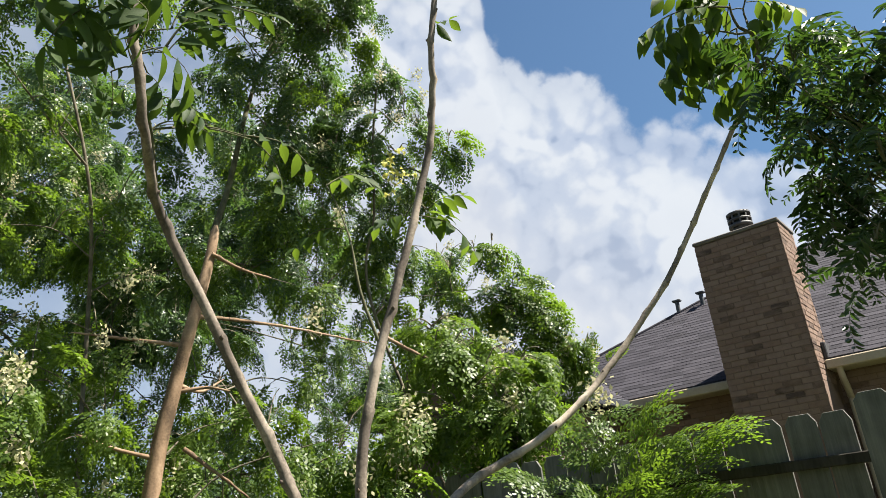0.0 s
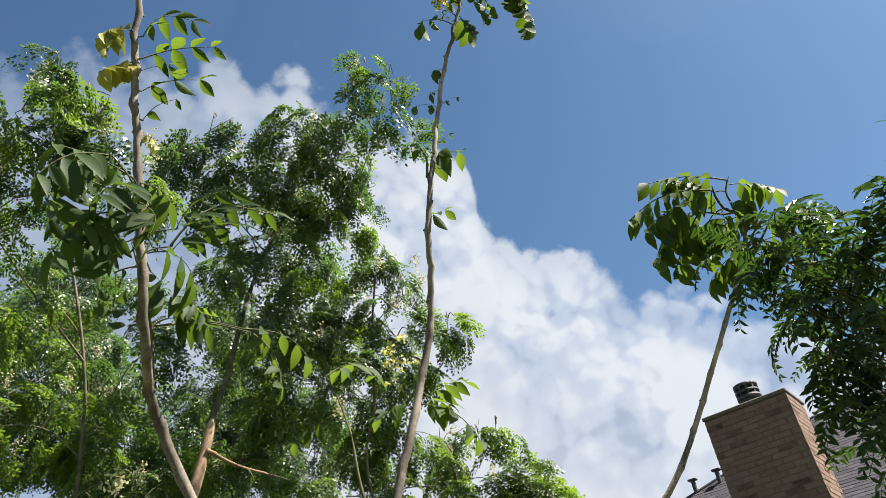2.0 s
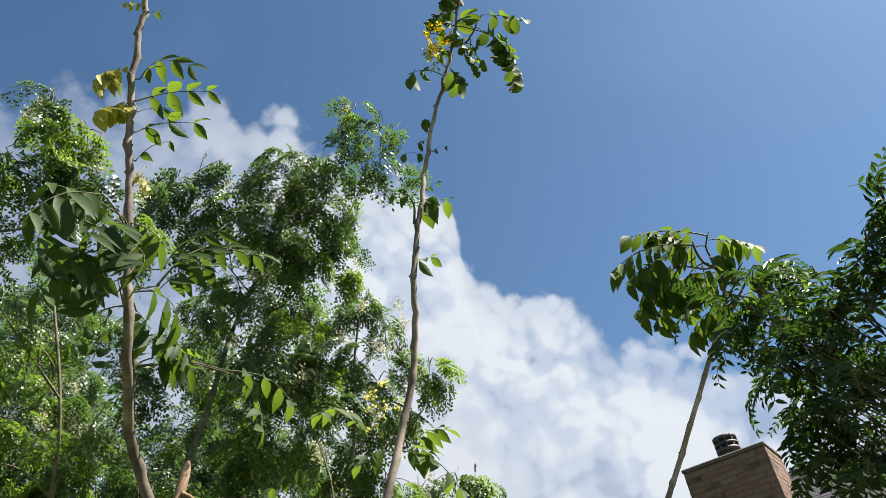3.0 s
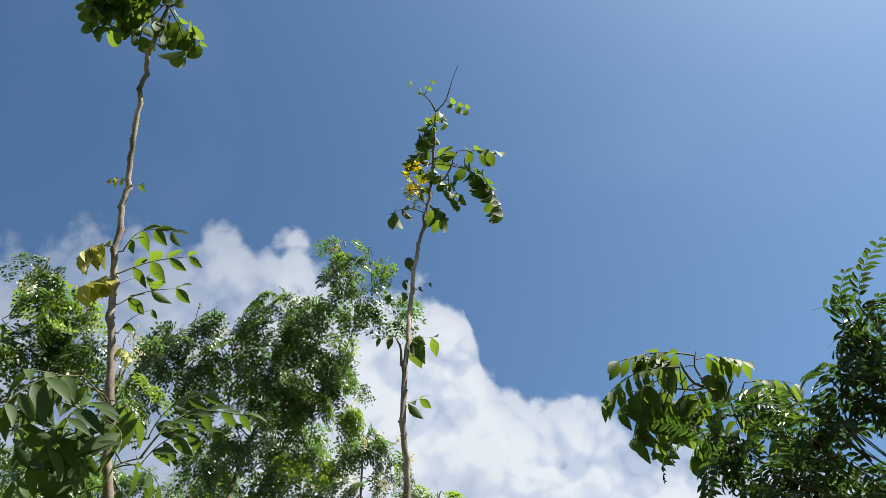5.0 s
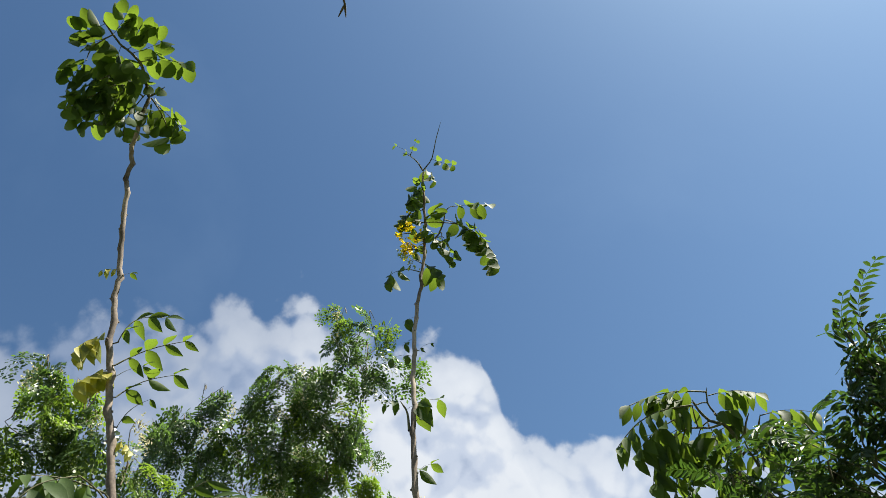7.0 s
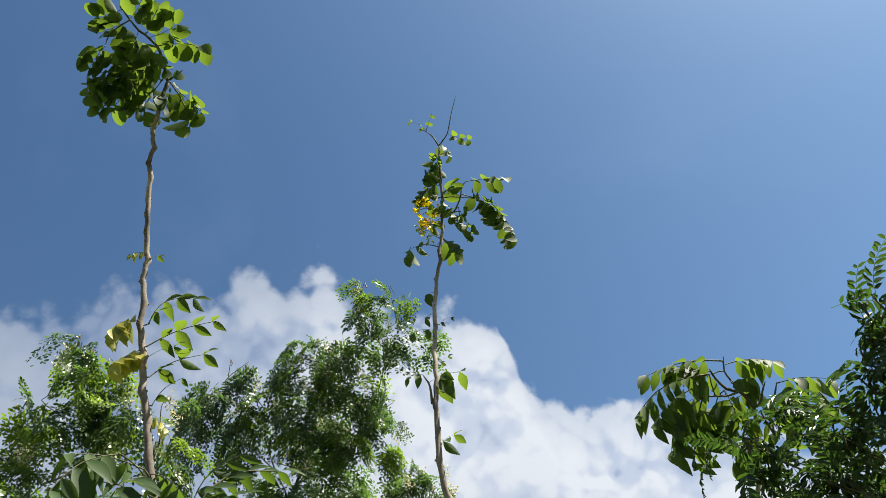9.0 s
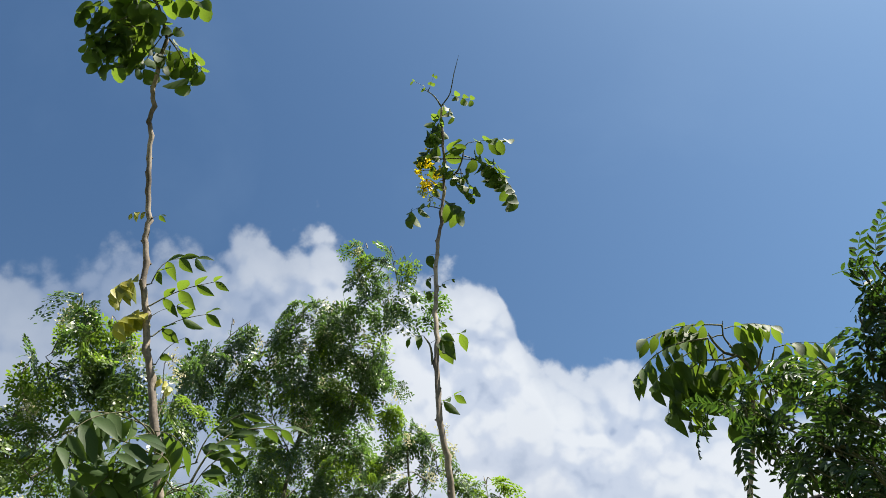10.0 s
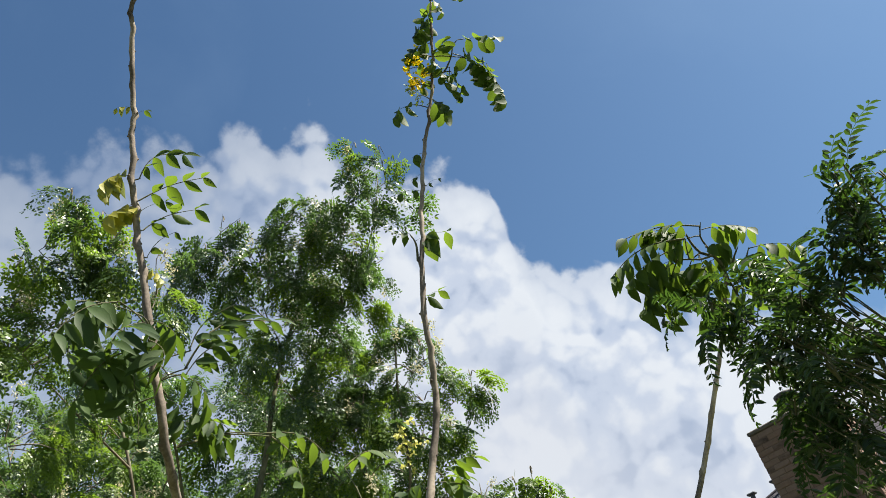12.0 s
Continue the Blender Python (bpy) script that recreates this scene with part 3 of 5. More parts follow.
STEM_LEAVES_B = [
    (0.14, 3.04, 4.86, 0.06, 3.02, 4.82, 1, 8), (0.10, 3.03, 4.68, 0.02, 3.02, 4.63, 1, 7),
    (0.07, 3.03, 4.54, -0.05, 3.00, 4.54, 2, 7), (-0.06, 3.00, 4.22, -0.12, 2.99, 4.22, 2, 7),
    (-0.04, 3.01, 4.16, 0.06, 3.03, 4.18, 1, 13), (0.01, 3.02, 4.19, 0.14, 3.04, 4.19, 2, 11),
    (-0.06, 3.06, 3.79, 0.01, 3.05, 3.81, 2, 9), (0.11, 3.04, 4.58, 0.19, 3.05, 4.62, 2, 3),
    (0.00, 3.02, 4.08, 0.06, 3.03, 4.11, 2, 3), (0.05, 3.02, 4.26, 0.10, 3.03, 4.31, 2, 3),
]
STEM_LEAVES_A = [
    (-1.22, 2.15, 4.31, -1.04, 2.24, 4.50, 4, 13), (-1.22, 2.16, 4.17, -0.93, 2.23, 4.28, 4, 12),
    (-1.24, 2.21, 4.15, -1.13, 2.25, 4.21, 2, 11), (-1.22, 2.21, 4.02, -1.00, 2.30, 4.15, 3, 13),
    (-1.21, 2.24, 3.87, -1.09, 2.28, 4.02, 2, 10), (-1.22, 2.08, 4.72, -1.17, 2.10, 4.74, 1, 7),
]
OLD_LEAVES_A = [
    (-1.26, 2.13, 4.33, -1.37, 2.08, 4.24, 4, 13), (-1.27, 2.18, 4.18, -1.36, 2.13, 4.09, 4, 13),
    (-1.20, 2.24, 3.80, -1.19, 2.25, 3.79, 1, 6), (-1.23, 2.06, 4.76, -1.27, 2.04, 4.75, 1, 5),
]
CROWN_LEAVES_C = [
    (1.40, 2.94, 3.67, 1.04, 3.02, 3.78, 5, 13), (1.42, 2.99, 3.68, 1.63, 2.96, 3.59, 4, 12),
    (1.29, 2.91, 3.60, 0.89, 3.01, 3.56, 5, 14), (1.18, 2.92, 3.56, 0.95, 2.98, 3.48, 4, 15),
    (1.17, 3.01, 3.53, 1.00, 3.14, 3.40, 4, 16), (1.24, 3.02, 3.56, 1.09, 3.21, 3.34, 5, 16),
    (1.33, 3.10, 3.58, 1.25, 3.23, 3.42, 4, 16), (1.35, 3.01, 3.55, 1.36, 3.12, 3.38, 3, 17),
    (1.33, 2.99, 3.65, 1.27, 3.02, 3.64, 1, 15), (1.40, 3.01, 3.58, 1.48, 2.99, 3.56, 1, 12),
    (1.43, 3.07, 3.56, 1.52, 3.07, 3.51, 2, 11), (1.37, 3.05, 3.69, 1.17, 3.04, 3.80, 4, 13),
]
CROWN_LEAVES_C_SIDE = [
    (1.58, 2.99, 3.49, 1.79, 2.96, 3.41, 4, 11), (1.54, 3.04, 3.44, 1.61, 3.01, 3.44, 2, 11),
    (1.52, 3.11, 3.40, 1.72, 3.04, 3.37, 3, 13), (1.57, 3.08, 3.35, 1.74, 3.02, 3.30, 3, 12),
    (1.60, 3.06, 3.25, 1.71, 3.06, 3.15, 3, 13), (1.54, 3.06, 3.34, 1.62, 3.09, 3.23, 3, 13),
    (1.52, 3.13, 3.41, 1.54, 3.20, 3.28, 3, 13), (1.45, 3.16, 3.40, 1.28, 3.28, 3.32, 4, 15),
    (1.45, 3.23, 3.40, 1.50, 3.29, 3.25, 3, 13), (1.46, 3.12, 3.57, 1.30, 3.21, 3.52, 4, 14),
    (1.27, 3.10, 3.62, 1.13, 3.17, 3.58, 4, 14),
]
LOW_LEAVES_A = [
    (-1.18, 2.18, 3.49, -1.35, 1.93, 3.46, 3, 16), (-1.19, 2.02, 3.46, -1.34, 1.86, 3.25, 4, 17),
    (-1.16, 2.15, 3.43, -1.20, 2.00, 3.26, 3, 19), (-1.17, 2.21, 3.35, -1.34, 2.03, 3.06, 4, 17),
    (-1.14, 2.16, 3.44, -1.01, 2.14, 3.31, 3, 17), (-1.12, 2.13, 3.32, -1.05, 2.10, 3.14, 3, 17),
    (-1.24, 2.17, 3.32, -1.23, 2.20, 3.07, 4, 16), (-1.27, 2.33, 3.17, -1.28, 2.35, 2.96, 3, 15),
    (-1.27, 2.35, 3.41, -1.47, 2.23, 3.41, 4, 16), (-1.27, 2.36, 3.36, -1.38, 2.30, 3.25, 4, 15),
    (-1.32, 2.01, 3.39, -1.36, 2.01, 3.19, 3, 17),
]
LOW_LEAVES_B = [
    (-1.18, 2.41, 3.33, -1.03, 2.50, 3.18, 3, 15), (-1.17, 2.55, 3.43, -0.81, 2.75, 3.70, 5, 15),
    (-1.15, 2.55, 3.52, -0.94, 2.59, 3.74, 4, 14), (-1.15, 2.52, 3.38, -0.93, 2.60, 3.54, 4, 14),
    (-1.18, 2.42, 3.22, -1.13, 2.46, 3.11, 3, 13), (-1.17, 2.58, 3.21, -1.05, 2.65, 3.14, 3, 13),
    (-1.18, 2.63, 3.13, -1.04, 2.70, 3.10, 3, 13),
]
LOW_LEAVES_C = [
    (-1.18, 2.78, 3.28, -1.10, 2.95, 3.24, 4, 14), (-0.95, 2.91, 3.20, -0.67, 2.92, 3.01, 4, 14),
    (-0.92, 2.92, 3.18, -0.78, 2.88, 2.88, 4, 14), (-0.63, 3.08, 3.00, -0.43, 3.34, 3.09, 4, 14),
    (-0.29, 3.23, 2.88, -0.43, 3.22, 2.84, 4, 14), (-0.24, 3.20, 2.86, 0.01, 3.22, 2.65, 4, 14),
    (-0.19, 3.17, 2.87, -0.02, 3.11, 2.89, 4, 14), (-0.20, 3.22, 2.88, -0.11, 3.29, 2.87, 4, 14),
    (-0.57, 3.18, 2.82, -0.81, 3.23, 2.77, 4, 14),
]
FLOWERS_B = [
    (0.27, 2.93, 5.66), (0.30, 2.96, 5.53), (0.21, 2.96, 5.61), (0.20, 2.99, 5.49),
    (0.24, 3.00, 5.47),
]
BUDS_B = [
    (0.21, 3.02, 5.38), (0.19, 2.99, 5.46),
]
LOBES_CENTRE_DOME = [
    (-0.87, 4.16, 5.93, 0.06), (-1.01, 4.13, 5.92, 0.06), (-0.74, 4.19, 5.86, 0.06), (-0.65, 4.24, 5.77, 0.06),
    (-1.12, 4.12, 5.73, 0.05), (-0.97, 4.16, 5.76, 0.10), (-0.81, 4.25, 5.73, 0.10), (-0.64, 4.24, 5.56, 0.09),
    (-0.56, 4.33, 5.45, 0.10), (-0.55, 4.65, 5.51, 0.07), (-0.99, 4.40, 5.70, 0.12), (-0.77, 4.34, 5.49, 0.12),
    (-0.68, 4.53, 5.46, 0.09), (-1.18, 4.47, 5.76, 0.10), (-1.23, 4.23, 5.78, 0.05), (-1.32, 4.29, 5.68, 0.06),
    (-1.09, 4.41, 5.43, 0.14), (-0.90, 4.56, 5.41, 0.14), (-0.70, 4.73, 5.38, 0.10), (-0.61, 4.71, 5.18, 0.07),
    (-1.04, 4.67, 5.30, 0.16), (-0.83, 4.63, 5.14, 0.12), (-1.31, 4.74, 5.44, 0.14), (-1.29, 4.27, 5.33, 0.10),
]
LOBES_CENTRE_BODY = [
    (-1.05, 5.16, 5.32, 0.18), (-1.29, 5.13, 5.39, 0.22), (-0.95, 5.08, 5.06, 0.12), (-1.17, 4.90, 4.80, 0.25),
    (-1.34, 4.56, 4.87, 0.22), (-0.95, 5.13, 4.80, 0.18), (-1.18, 5.17, 4.62, 0.25), (-1.33, 4.73, 4.49, 0.25),
    (-0.89, 5.08, 4.48, 0.15), (-1.61, 5.00, 5.48, 0.15), (-1.74, 5.01, 5.05, 0.20), (-1.12, 5.12, 4.26, 0.28),
    (-1.44, 5.26, 4.38, 0.28), (-1.88, 5.59, 4.82, 0.25), (-1.01, 5.75, 4.52, 0.18), (-1.89, 5.71, 4.44, 0.30),
    (-1.36, 5.37, 4.05, 0.30), (-1.04, 5.59, 4.08, 0.25),
]
LOBES_CENTRE_SPRAYS = [
    (-0.46, 3.91, 5.96, 0.05), (-0.30, 3.94, 5.95, 0.05), (-0.16, 3.94, 5.90, 0.04), (-0.39, 3.94, 5.82, 0.04),
    (-0.27, 3.98, 5.75, 0.04), (-0.18, 4.09, 5.72, 0.04), (-0.11, 4.18, 5.65, 0.03), (-0.31, 4.08, 5.64, 0.04),
    (-0.52, 3.87, 5.82, 0.04), (-0.41, 4.15, 5.78, 0.03), (-0.36, 3.81, 6.03, 0.02), (-1.49, 3.82, 5.65, 0.03),
    (-1.38, 3.91, 5.65, 0.04), (-1.48, 3.97, 5.68, 0.03), (-1.70, 3.98, 5.56, 0.05), (-1.79, 3.97, 5.51, 0.05),
    (-1.55, 4.02, 5.46, 0.06), (-1.41, 4.06, 5.50, 0.04), (-1.51, 4.14, 5.41, 0.07), (-1.67, 4.02, 5.32, 0.06),
    (-1.86, 3.99, 5.39, 0.05), (-1.81, 4.07, 5.26, 0.06), (-1.67, 4.28, 5.36, 0.08), (-1.87, 3.82, 5.44, 0.04),
]
LOBES_LEFT_CROWN = [
    (-2.15, 2.94, 5.38, 0.03), (-2.20, 2.95, 5.34, 0.03), (-2.09, 3.00, 5.30, 0.03), (-2.01, 3.07, 5.23, 0.04),
    (-2.13, 3.02, 5.14, 0.05), (-2.10, 3.18, 5.11, 0.06), (-1.97, 3.19, 5.17, 0.04), (-1.97, 3.26, 5.03, 0.06),
    (-2.17, 3.18, 4.98, 0.06), (-2.29, 2.98, 5.31, 0.02), (-2.08, 3.37, 5.00, 0.07), (-2.22, 3.12, 5.05, 0.05),
    (-2.46, 3.00, 5.04, 0.03), (-2.56, 3.04, 5.06, 0.02), (-2.48, 3.12, 5.03, 0.03), (-2.61, 3.21, 4.93, 0.08),
    (-2.61, 3.14, 4.72, 0.10), (-2.39, 3.19, 4.92, 0.03), (-2.59, 3.34, 4.73, 0.10), (-2.54, 3.12, 4.38, 0.15),
    (-1.76, 3.44, 5.09, 0.03), (-1.84, 3.53, 4.88, 0.06), (-1.80, 3.69, 4.88, 0.05), (-2.33, 3.26, 4.59, 0.10),
]
LOBES_RIGHT_CROWN = [
    (-0.66, 5.28, 5.12, 0.08), (-0.43, 5.26, 5.18, 0.08), (-0.35, 5.27, 4.99, 0.09), (-0.24, 5.34, 4.74, 0.08),
    (-0.63, 5.21, 4.67, 0.10), (-0.44, 5.46, 4.56, 0.11), (0.00, 5.46, 4.66, 0.05), (0.05, 5.48, 4.50, 0.05),
    (-0.72, 5.33, 4.33, 0.13), (-0.56, 5.93, 4.39, 0.13), (-0.29, 5.71, 4.35, 0.09), (-0.70, 5.62, 3.96, 0.14),
    (-0.46, 5.84, 3.82, 0.13), (-0.88, 6.18, 3.82, 0.15), (-0.11, 6.10, 3.72, 0.09), (0.12, 5.94, 3.82, 0.07),
    (0.27, 5.85, 3.84, 0.05), (0.38, 5.93, 3.66, 0.05), (0.50, 5.99, 3.54, 0.05), (-0.58, 5.72, 3.38, 0.15),
    (-0.16, 6.08, 3.39, 0.13), (0.21, 5.94, 3.38, 0.09),
]
LOBES_CENTRE_LOW = [
    (-1.48, 5.49, 4.03, 0.23), (-1.24, 5.85, 4.12, 0.18), (-2.02, 6.23, 4.11, 0.24), (-1.57, 6.38, 4.11, 0.24),
    (-0.92, 6.12, 3.92, 0.20), (-0.67, 6.17, 3.84, 0.20), (-0.21, 6.44, 3.93, 0.24), (-1.76, 5.46, 3.61, 0.52),
    (-1.00, 5.71, 3.41, 0.52), (-2.73, 7.29, 3.80, 0.60), (-1.86, 7.63, 3.53, 0.52), (-2.04, 5.39, 2.86, 0.47),
    (-1.04, 7.65, 3.21, 0.52), (-1.30, 5.65, 2.66, 0.52), (-1.37, 4.77, 2.31, 0.43), (-3.12, 6.85, 2.76, 0.60),
    (-0.93, 4.69, 2.11, 0.43), (-1.72, 5.34, 2.03, 0.52), (-0.88, 5.53, 1.94, 0.43), (-1.92, 6.85, 1.95, 0.60),
    (-1.72, 4.52, 1.70, 0.43), (-1.20, 5.19, 1.37, 0.52),
]
LOBES_LEFT_MIDDLE = [
    (-2.88, 4.70, 4.57, 0.52), (-3.32, 4.19, 4.47, 0.52), (-3.42, 5.09, 4.85, 0.23), (-2.12, 4.93, 4.39, 0.26),
    (-3.01, 5.31, 4.71, 0.26), (-4.44, 5.85, 4.97, 0.60), (-3.34, 5.01, 4.25, 0.25), (-2.66, 5.32, 4.14, 0.27),
    (-2.69, 4.95, 3.90, 0.47), (-3.29, 4.63, 3.80, 0.52), (-2.56, 5.02, 3.74, 0.23), (-3.65, 4.16, 3.63, 0.52),
    (-1.99, 5.22, 3.56, 0.25), (-4.06, 6.67, 4.40, 0.60), (-3.29, 6.92, 4.20, 0.52),
]
LOBES_LEFT_LOW = [
    (-2.68, 5.13, 3.18, 0.52), (-4.72, 6.22, 3.80, 0.60), (-3.24, 4.73, 3.06, 0.52), (-2.42, 3.93, 2.57, 0.39),
    (-4.01, 6.86, 3.26, 0.60), (-2.23, 4.43, 2.39, 0.43), (-4.55, 5.99, 2.89, 0.60), (-2.79, 4.93, 2.43, 0.52),
    (-3.19, 4.34, 2.29, 0.52), (-2.48, 3.75, 2.15, 0.39), (-2.58, 3.49, 1.82, 0.43), (-2.44, 5.08, 1.84, 0.52),
    (-2.25, 3.94, 1.77, 0.43), (-2.84, 4.30, 1.63, 0.52),
]
LOBES_RIGHT_UPPER = [
    (0.32, 6.08, 3.41, 0.27), (0.22, 6.02, 3.29, 0.10), (0.52, 6.00, 3.28, 0.08), (-0.29, 5.09, 2.93, 0.20),
    (0.54, 6.04, 3.13, 0.23), (0.02, 5.12, 2.82, 0.20), (0.80, 6.03, 3.06, 0.06), (-0.18, 4.85, 2.69, 0.20),
    (0.44, 6.09, 2.99, 0.10), (0.97, 6.03, 2.94, 0.03),
]
LOBES_RIGHT_MIDDLE = [
    (0.69, 6.07, 2.93, 0.08), (0.83, 6.07, 2.87, 0.11), (1.01, 6.03, 2.87, 0.05), (-0.41, 5.75, 2.76, 0.38),
    (0.24, 4.87, 2.55, 0.20), (0.02, 4.78, 2.52, 0.20), (0.29, 5.96, 2.71, 0.38), (0.29, 4.70, 2.36, 0.20),
    (0.10, 4.62, 2.31, 0.20), (-0.12, 4.74, 2.23, 0.38),
]
LOBES_RIGHT_LOW = [
    (-0.51, 4.63, 2.18, 0.38), (0.31, 4.94, 2.14, 0.30), (0.19, 4.56, 2.01, 0.30), (0.06, 5.08, 1.98, 0.42),
    (0.36, 4.67, 1.70, 0.34), (-0.59, 4.57, 1.69, 0.38), (-0.20, 4.90, 1.46, 0.38),
]
BLOOMS = [
    (-0.44, 3.82, 5.98), (-1.38, 4.06, 5.52), (-1.47, 4.16, 5.37), (-1.58, 4.11, 5.38),
    (-1.61, 4.04, 5.44), (-1.80, 4.01, 5.38), (-0.86, 4.19, 5.54), (-0.60, 4.26, 5.52),
    (-1.29, 4.60, 5.07), (-1.20, 4.62, 5.08), (-1.32, 4.26, 5.47), (-0.50, 4.80, 5.20),
    (-0.71, 5.10, 4.71), (-1.23, 4.97, 4.54),
]
BLOOMS_LEFT = [
    (-2.33, 3.65, 2.47), (-2.37, 3.64, 2.42), (-2.04, 4.20, 3.08), (-2.27, 4.24, 3.77),
    (-2.57, 3.18, 4.80), (-2.54, 3.26, 4.74), (-1.97, 3.30, 5.10), (-2.19, 3.28, 4.97),
    (-1.77, 3.54, 4.97), (-2.36, 3.26, 4.88),
]
LOBES_DARK_TOP = [
    (1.48, 1.92, 3.01, 0.03), (1.49, 1.85, 2.96, 0.04), (1.58, 1.97, 2.94, 0.04), (1.60, 1.87, 2.92, 0.04),
    (1.47, 1.99, 2.94, 0.04), (1.56, 2.01, 2.95, 0.04), (1.55, 1.95, 2.83, 0.04), (1.42, 2.02, 2.91, 0.03),
    (1.45, 2.01, 2.85, 0.04), (1.52, 2.08, 2.80, 0.05), (1.40, 2.07, 2.82, 0.04), (1.47, 2.09, 2.78, 0.07),
    (1.48, 2.07, 2.70, 0.08), (1.37, 2.12, 2.73, 0.05), (1.40, 2.16, 2.64, 0.08), (1.63, 2.03, 2.80, 0.05),
    (1.58, 2.08, 2.72, 0.06),
]
LOBES_DARK = [
    (0.98, 2.35, 2.94, 0.05), (0.98, 2.20, 2.83, 0.07), (1.10, 2.23, 2.88, 0.07), (1.23, 2.21, 2.93, 0.05),
    (1.32, 2.20, 2.88, 0.05), (1.01, 2.31, 2.77, 0.07), (1.12, 2.26, 2.78, 0.09), (1.30, 2.37, 2.87, 0.09),
    (1.24, 2.14, 2.72, 0.09), (1.08, 2.43, 2.73, 0.06), (1.12, 2.30, 2.66, 0.11), (1.20, 2.24, 2.63, 0.11),
    (1.38, 2.30, 2.71, 0.11), (1.15, 2.52, 2.65, 0.07), (1.23, 2.47, 2.61, 0.09), (1.37, 2.49, 2.64, 0.11),
    (1.29, 2.35, 2.45, 0.11),
]
LOBES_DARK_LOW = [
    (1.20, 2.55, 2.55, 0.07), (1.33, 2.57, 2.53, 0.10), (1.30, 2.48, 2.38, 0.09), (1.24, 2.50, 2.45, 0.07),
    (1.31, 2.57, 2.30, 0.07), (1.26, 2.54, 2.16, 0.07), (1.32, 2.22, 2.49, 0.11), (1.44, 2.47, 2.44, 0.11),
    (1.36, 2.10, 2.69, 0.11), (1.25, 2.32, 2.24, 0.11), (1.47, 2.68, 2.23, 0.11), (1.37, 2.17, 2.41, 0.13),
    (1.53, 2.53, 2.33, 0.13),
]
SPRAY_TIPS = [
    (0.97, 3.43, 1.90), (0.83, 3.46, 2.00), (0.72, 3.59, 2.05), (0.65, 3.69, 2.14),
    (0.86, 3.38, 1.78), (0.80, 3.35, 1.62), (0.69, 3.34, 1.57), (0.54, 3.74, 2.03),
    (0.36, 3.83, 1.92), (0.51, 3.57, 1.76), (0.20, 3.81, 1.78), (-0.05, 3.83, 1.71),
    (0.67, 3.52, 1.87), (0.33, 3.60, 1.69), (0.08, 3.91, 1.89), (0.66, 3.44, 1.73),
    (0.47, 3.48, 1.61), (-0.20, 3.92, 1.87), (-0.48, 3.81, 1.81), (-0.32, 3.73, 1.71),
]
RIGHT_TRUNK = [
    (-0.15, 5.50, -0.05), (-0.15, 5.55, 1.20), (-0.74, 5.54, 3.21), (-0.66, 5.41, 3.91),
    (-0.61, 5.24, 4.48), (-0.54, 5.13, 4.89),
]
LOBES_DARK_INNER = [
    (1.16, 2.23, 2.66, 0.09), (1.30, 2.31, 2.66, 0.10), (1.44, 2.36, 2.66, 0.10), (1.06, 2.20, 2.55, 0.07),
    (1.20, 2.30, 2.55, 0.11), (1.21, 2.13, 2.43, 0.11), (1.47, 2.44, 2.54, 0.11), (1.11, 2.34, 2.44, 0.08),
    (1.26, 2.46, 2.45, 0.11), (1.33, 2.35, 2.38, 0.11), (1.14, 2.37, 2.32, 0.07), (1.18, 2.25, 2.23, 0.09),
]
TWIG = [
    (0.90, -2.60, -0.05), (0.80, -2.30, 2.60), (0.65, -0.96, 5.65), (0.33, 0.34, 6.14),
    (0.24, 0.69, 5.54), (0.21, 0.70, 4.73), (0.21, 0.98, 4.64), (0.21, 1.01, 4.63),
]
TWIG_TIPS = [
    (0.17, 1.05, 4.62), (0.20, 1.06, 4.62),
]
FLOWERS_LOW = [
    (-0.32, 3.11, 3.04),
]
MORINGA_TRUNK = [
    (-1.97, 4.23, 0.16), (-1.90, 4.33, 1.83), (-1.81, 4.38, 2.44), (-1.71, 4.40, 2.89),
    (-1.65, 4.46, 3.24), (-1.62, 4.51, 3.54),
]
MORINGA_UPPER = [
    (-1.64, 4.51, 3.48), (-1.58, 4.67, 3.95), (-1.48, 4.77, 4.63), (-1.32, 4.88, 5.25),
    (-1.06, 4.98, 5.85),
]
LIMB_1 = [
    (-1.71, 4.40, 2.89), (-1.55, 4.67, 2.93), (-1.23, 4.97, 2.92), (-0.95, 5.15, 2.87),
    (-0.75, 5.29, 2.84),
]
LIMB_2 = [
    (-1.77, 4.38, 2.71), (-2.13, 4.37, 2.79), (-2.43, 4.32, 2.85),
]
LIMB_3 = [
    (-1.88, 4.34, 2.05), (-2.08, 4.21, 2.12), (-2.24, 4.12, 2.20),
]
LIMB_4 = [
    (-1.79, 4.38, 2.47), (-1.70, 4.53, 2.45), (-1.60, 4.65, 2.54),
]
LIMB_5 = [
    (-0.63, 4.80, 2.77), (-0.34, 4.87, 2.59), (-0.13, 4.85, 2.44),
]
LIMB_6 = [
    (-1.62, 4.44, 3.31), (-1.47, 4.58, 3.24), (-1.30, 4.75, 3.21),
]
LIMB_7 = [
    (-1.79, 4.39, 2.43), (-1.63, 4.44, 2.45), (-1.50, 4.49, 2.42),
]
LIMB_8 = [
    (-1.75, 4.41, 2.10), (-1.48, 4.37, 1.89), (-1.36, 4.37, 1.79),
]
SIDE_B = [
    (-0.43, 2.97, 2.22), (-0.49, 2.97, 2.43), (-0.52, 2.98, 2.67),
]
SIDE_A = [
    (-1.23, 2.69, 2.76), (-1.23, 2.65, 2.94), (-1.24, 2.57, 3.16), (-1.30, 2.47, 3.43),
]
LEFT_TRUNK = [
    (-2.62, 4.93, 0.10), (-2.66, 4.96, 2.60), (-2.58, 4.75, 3.66), (-2.58, 4.57, 4.22),
    (-2.74, 4.43, 5.04),
]
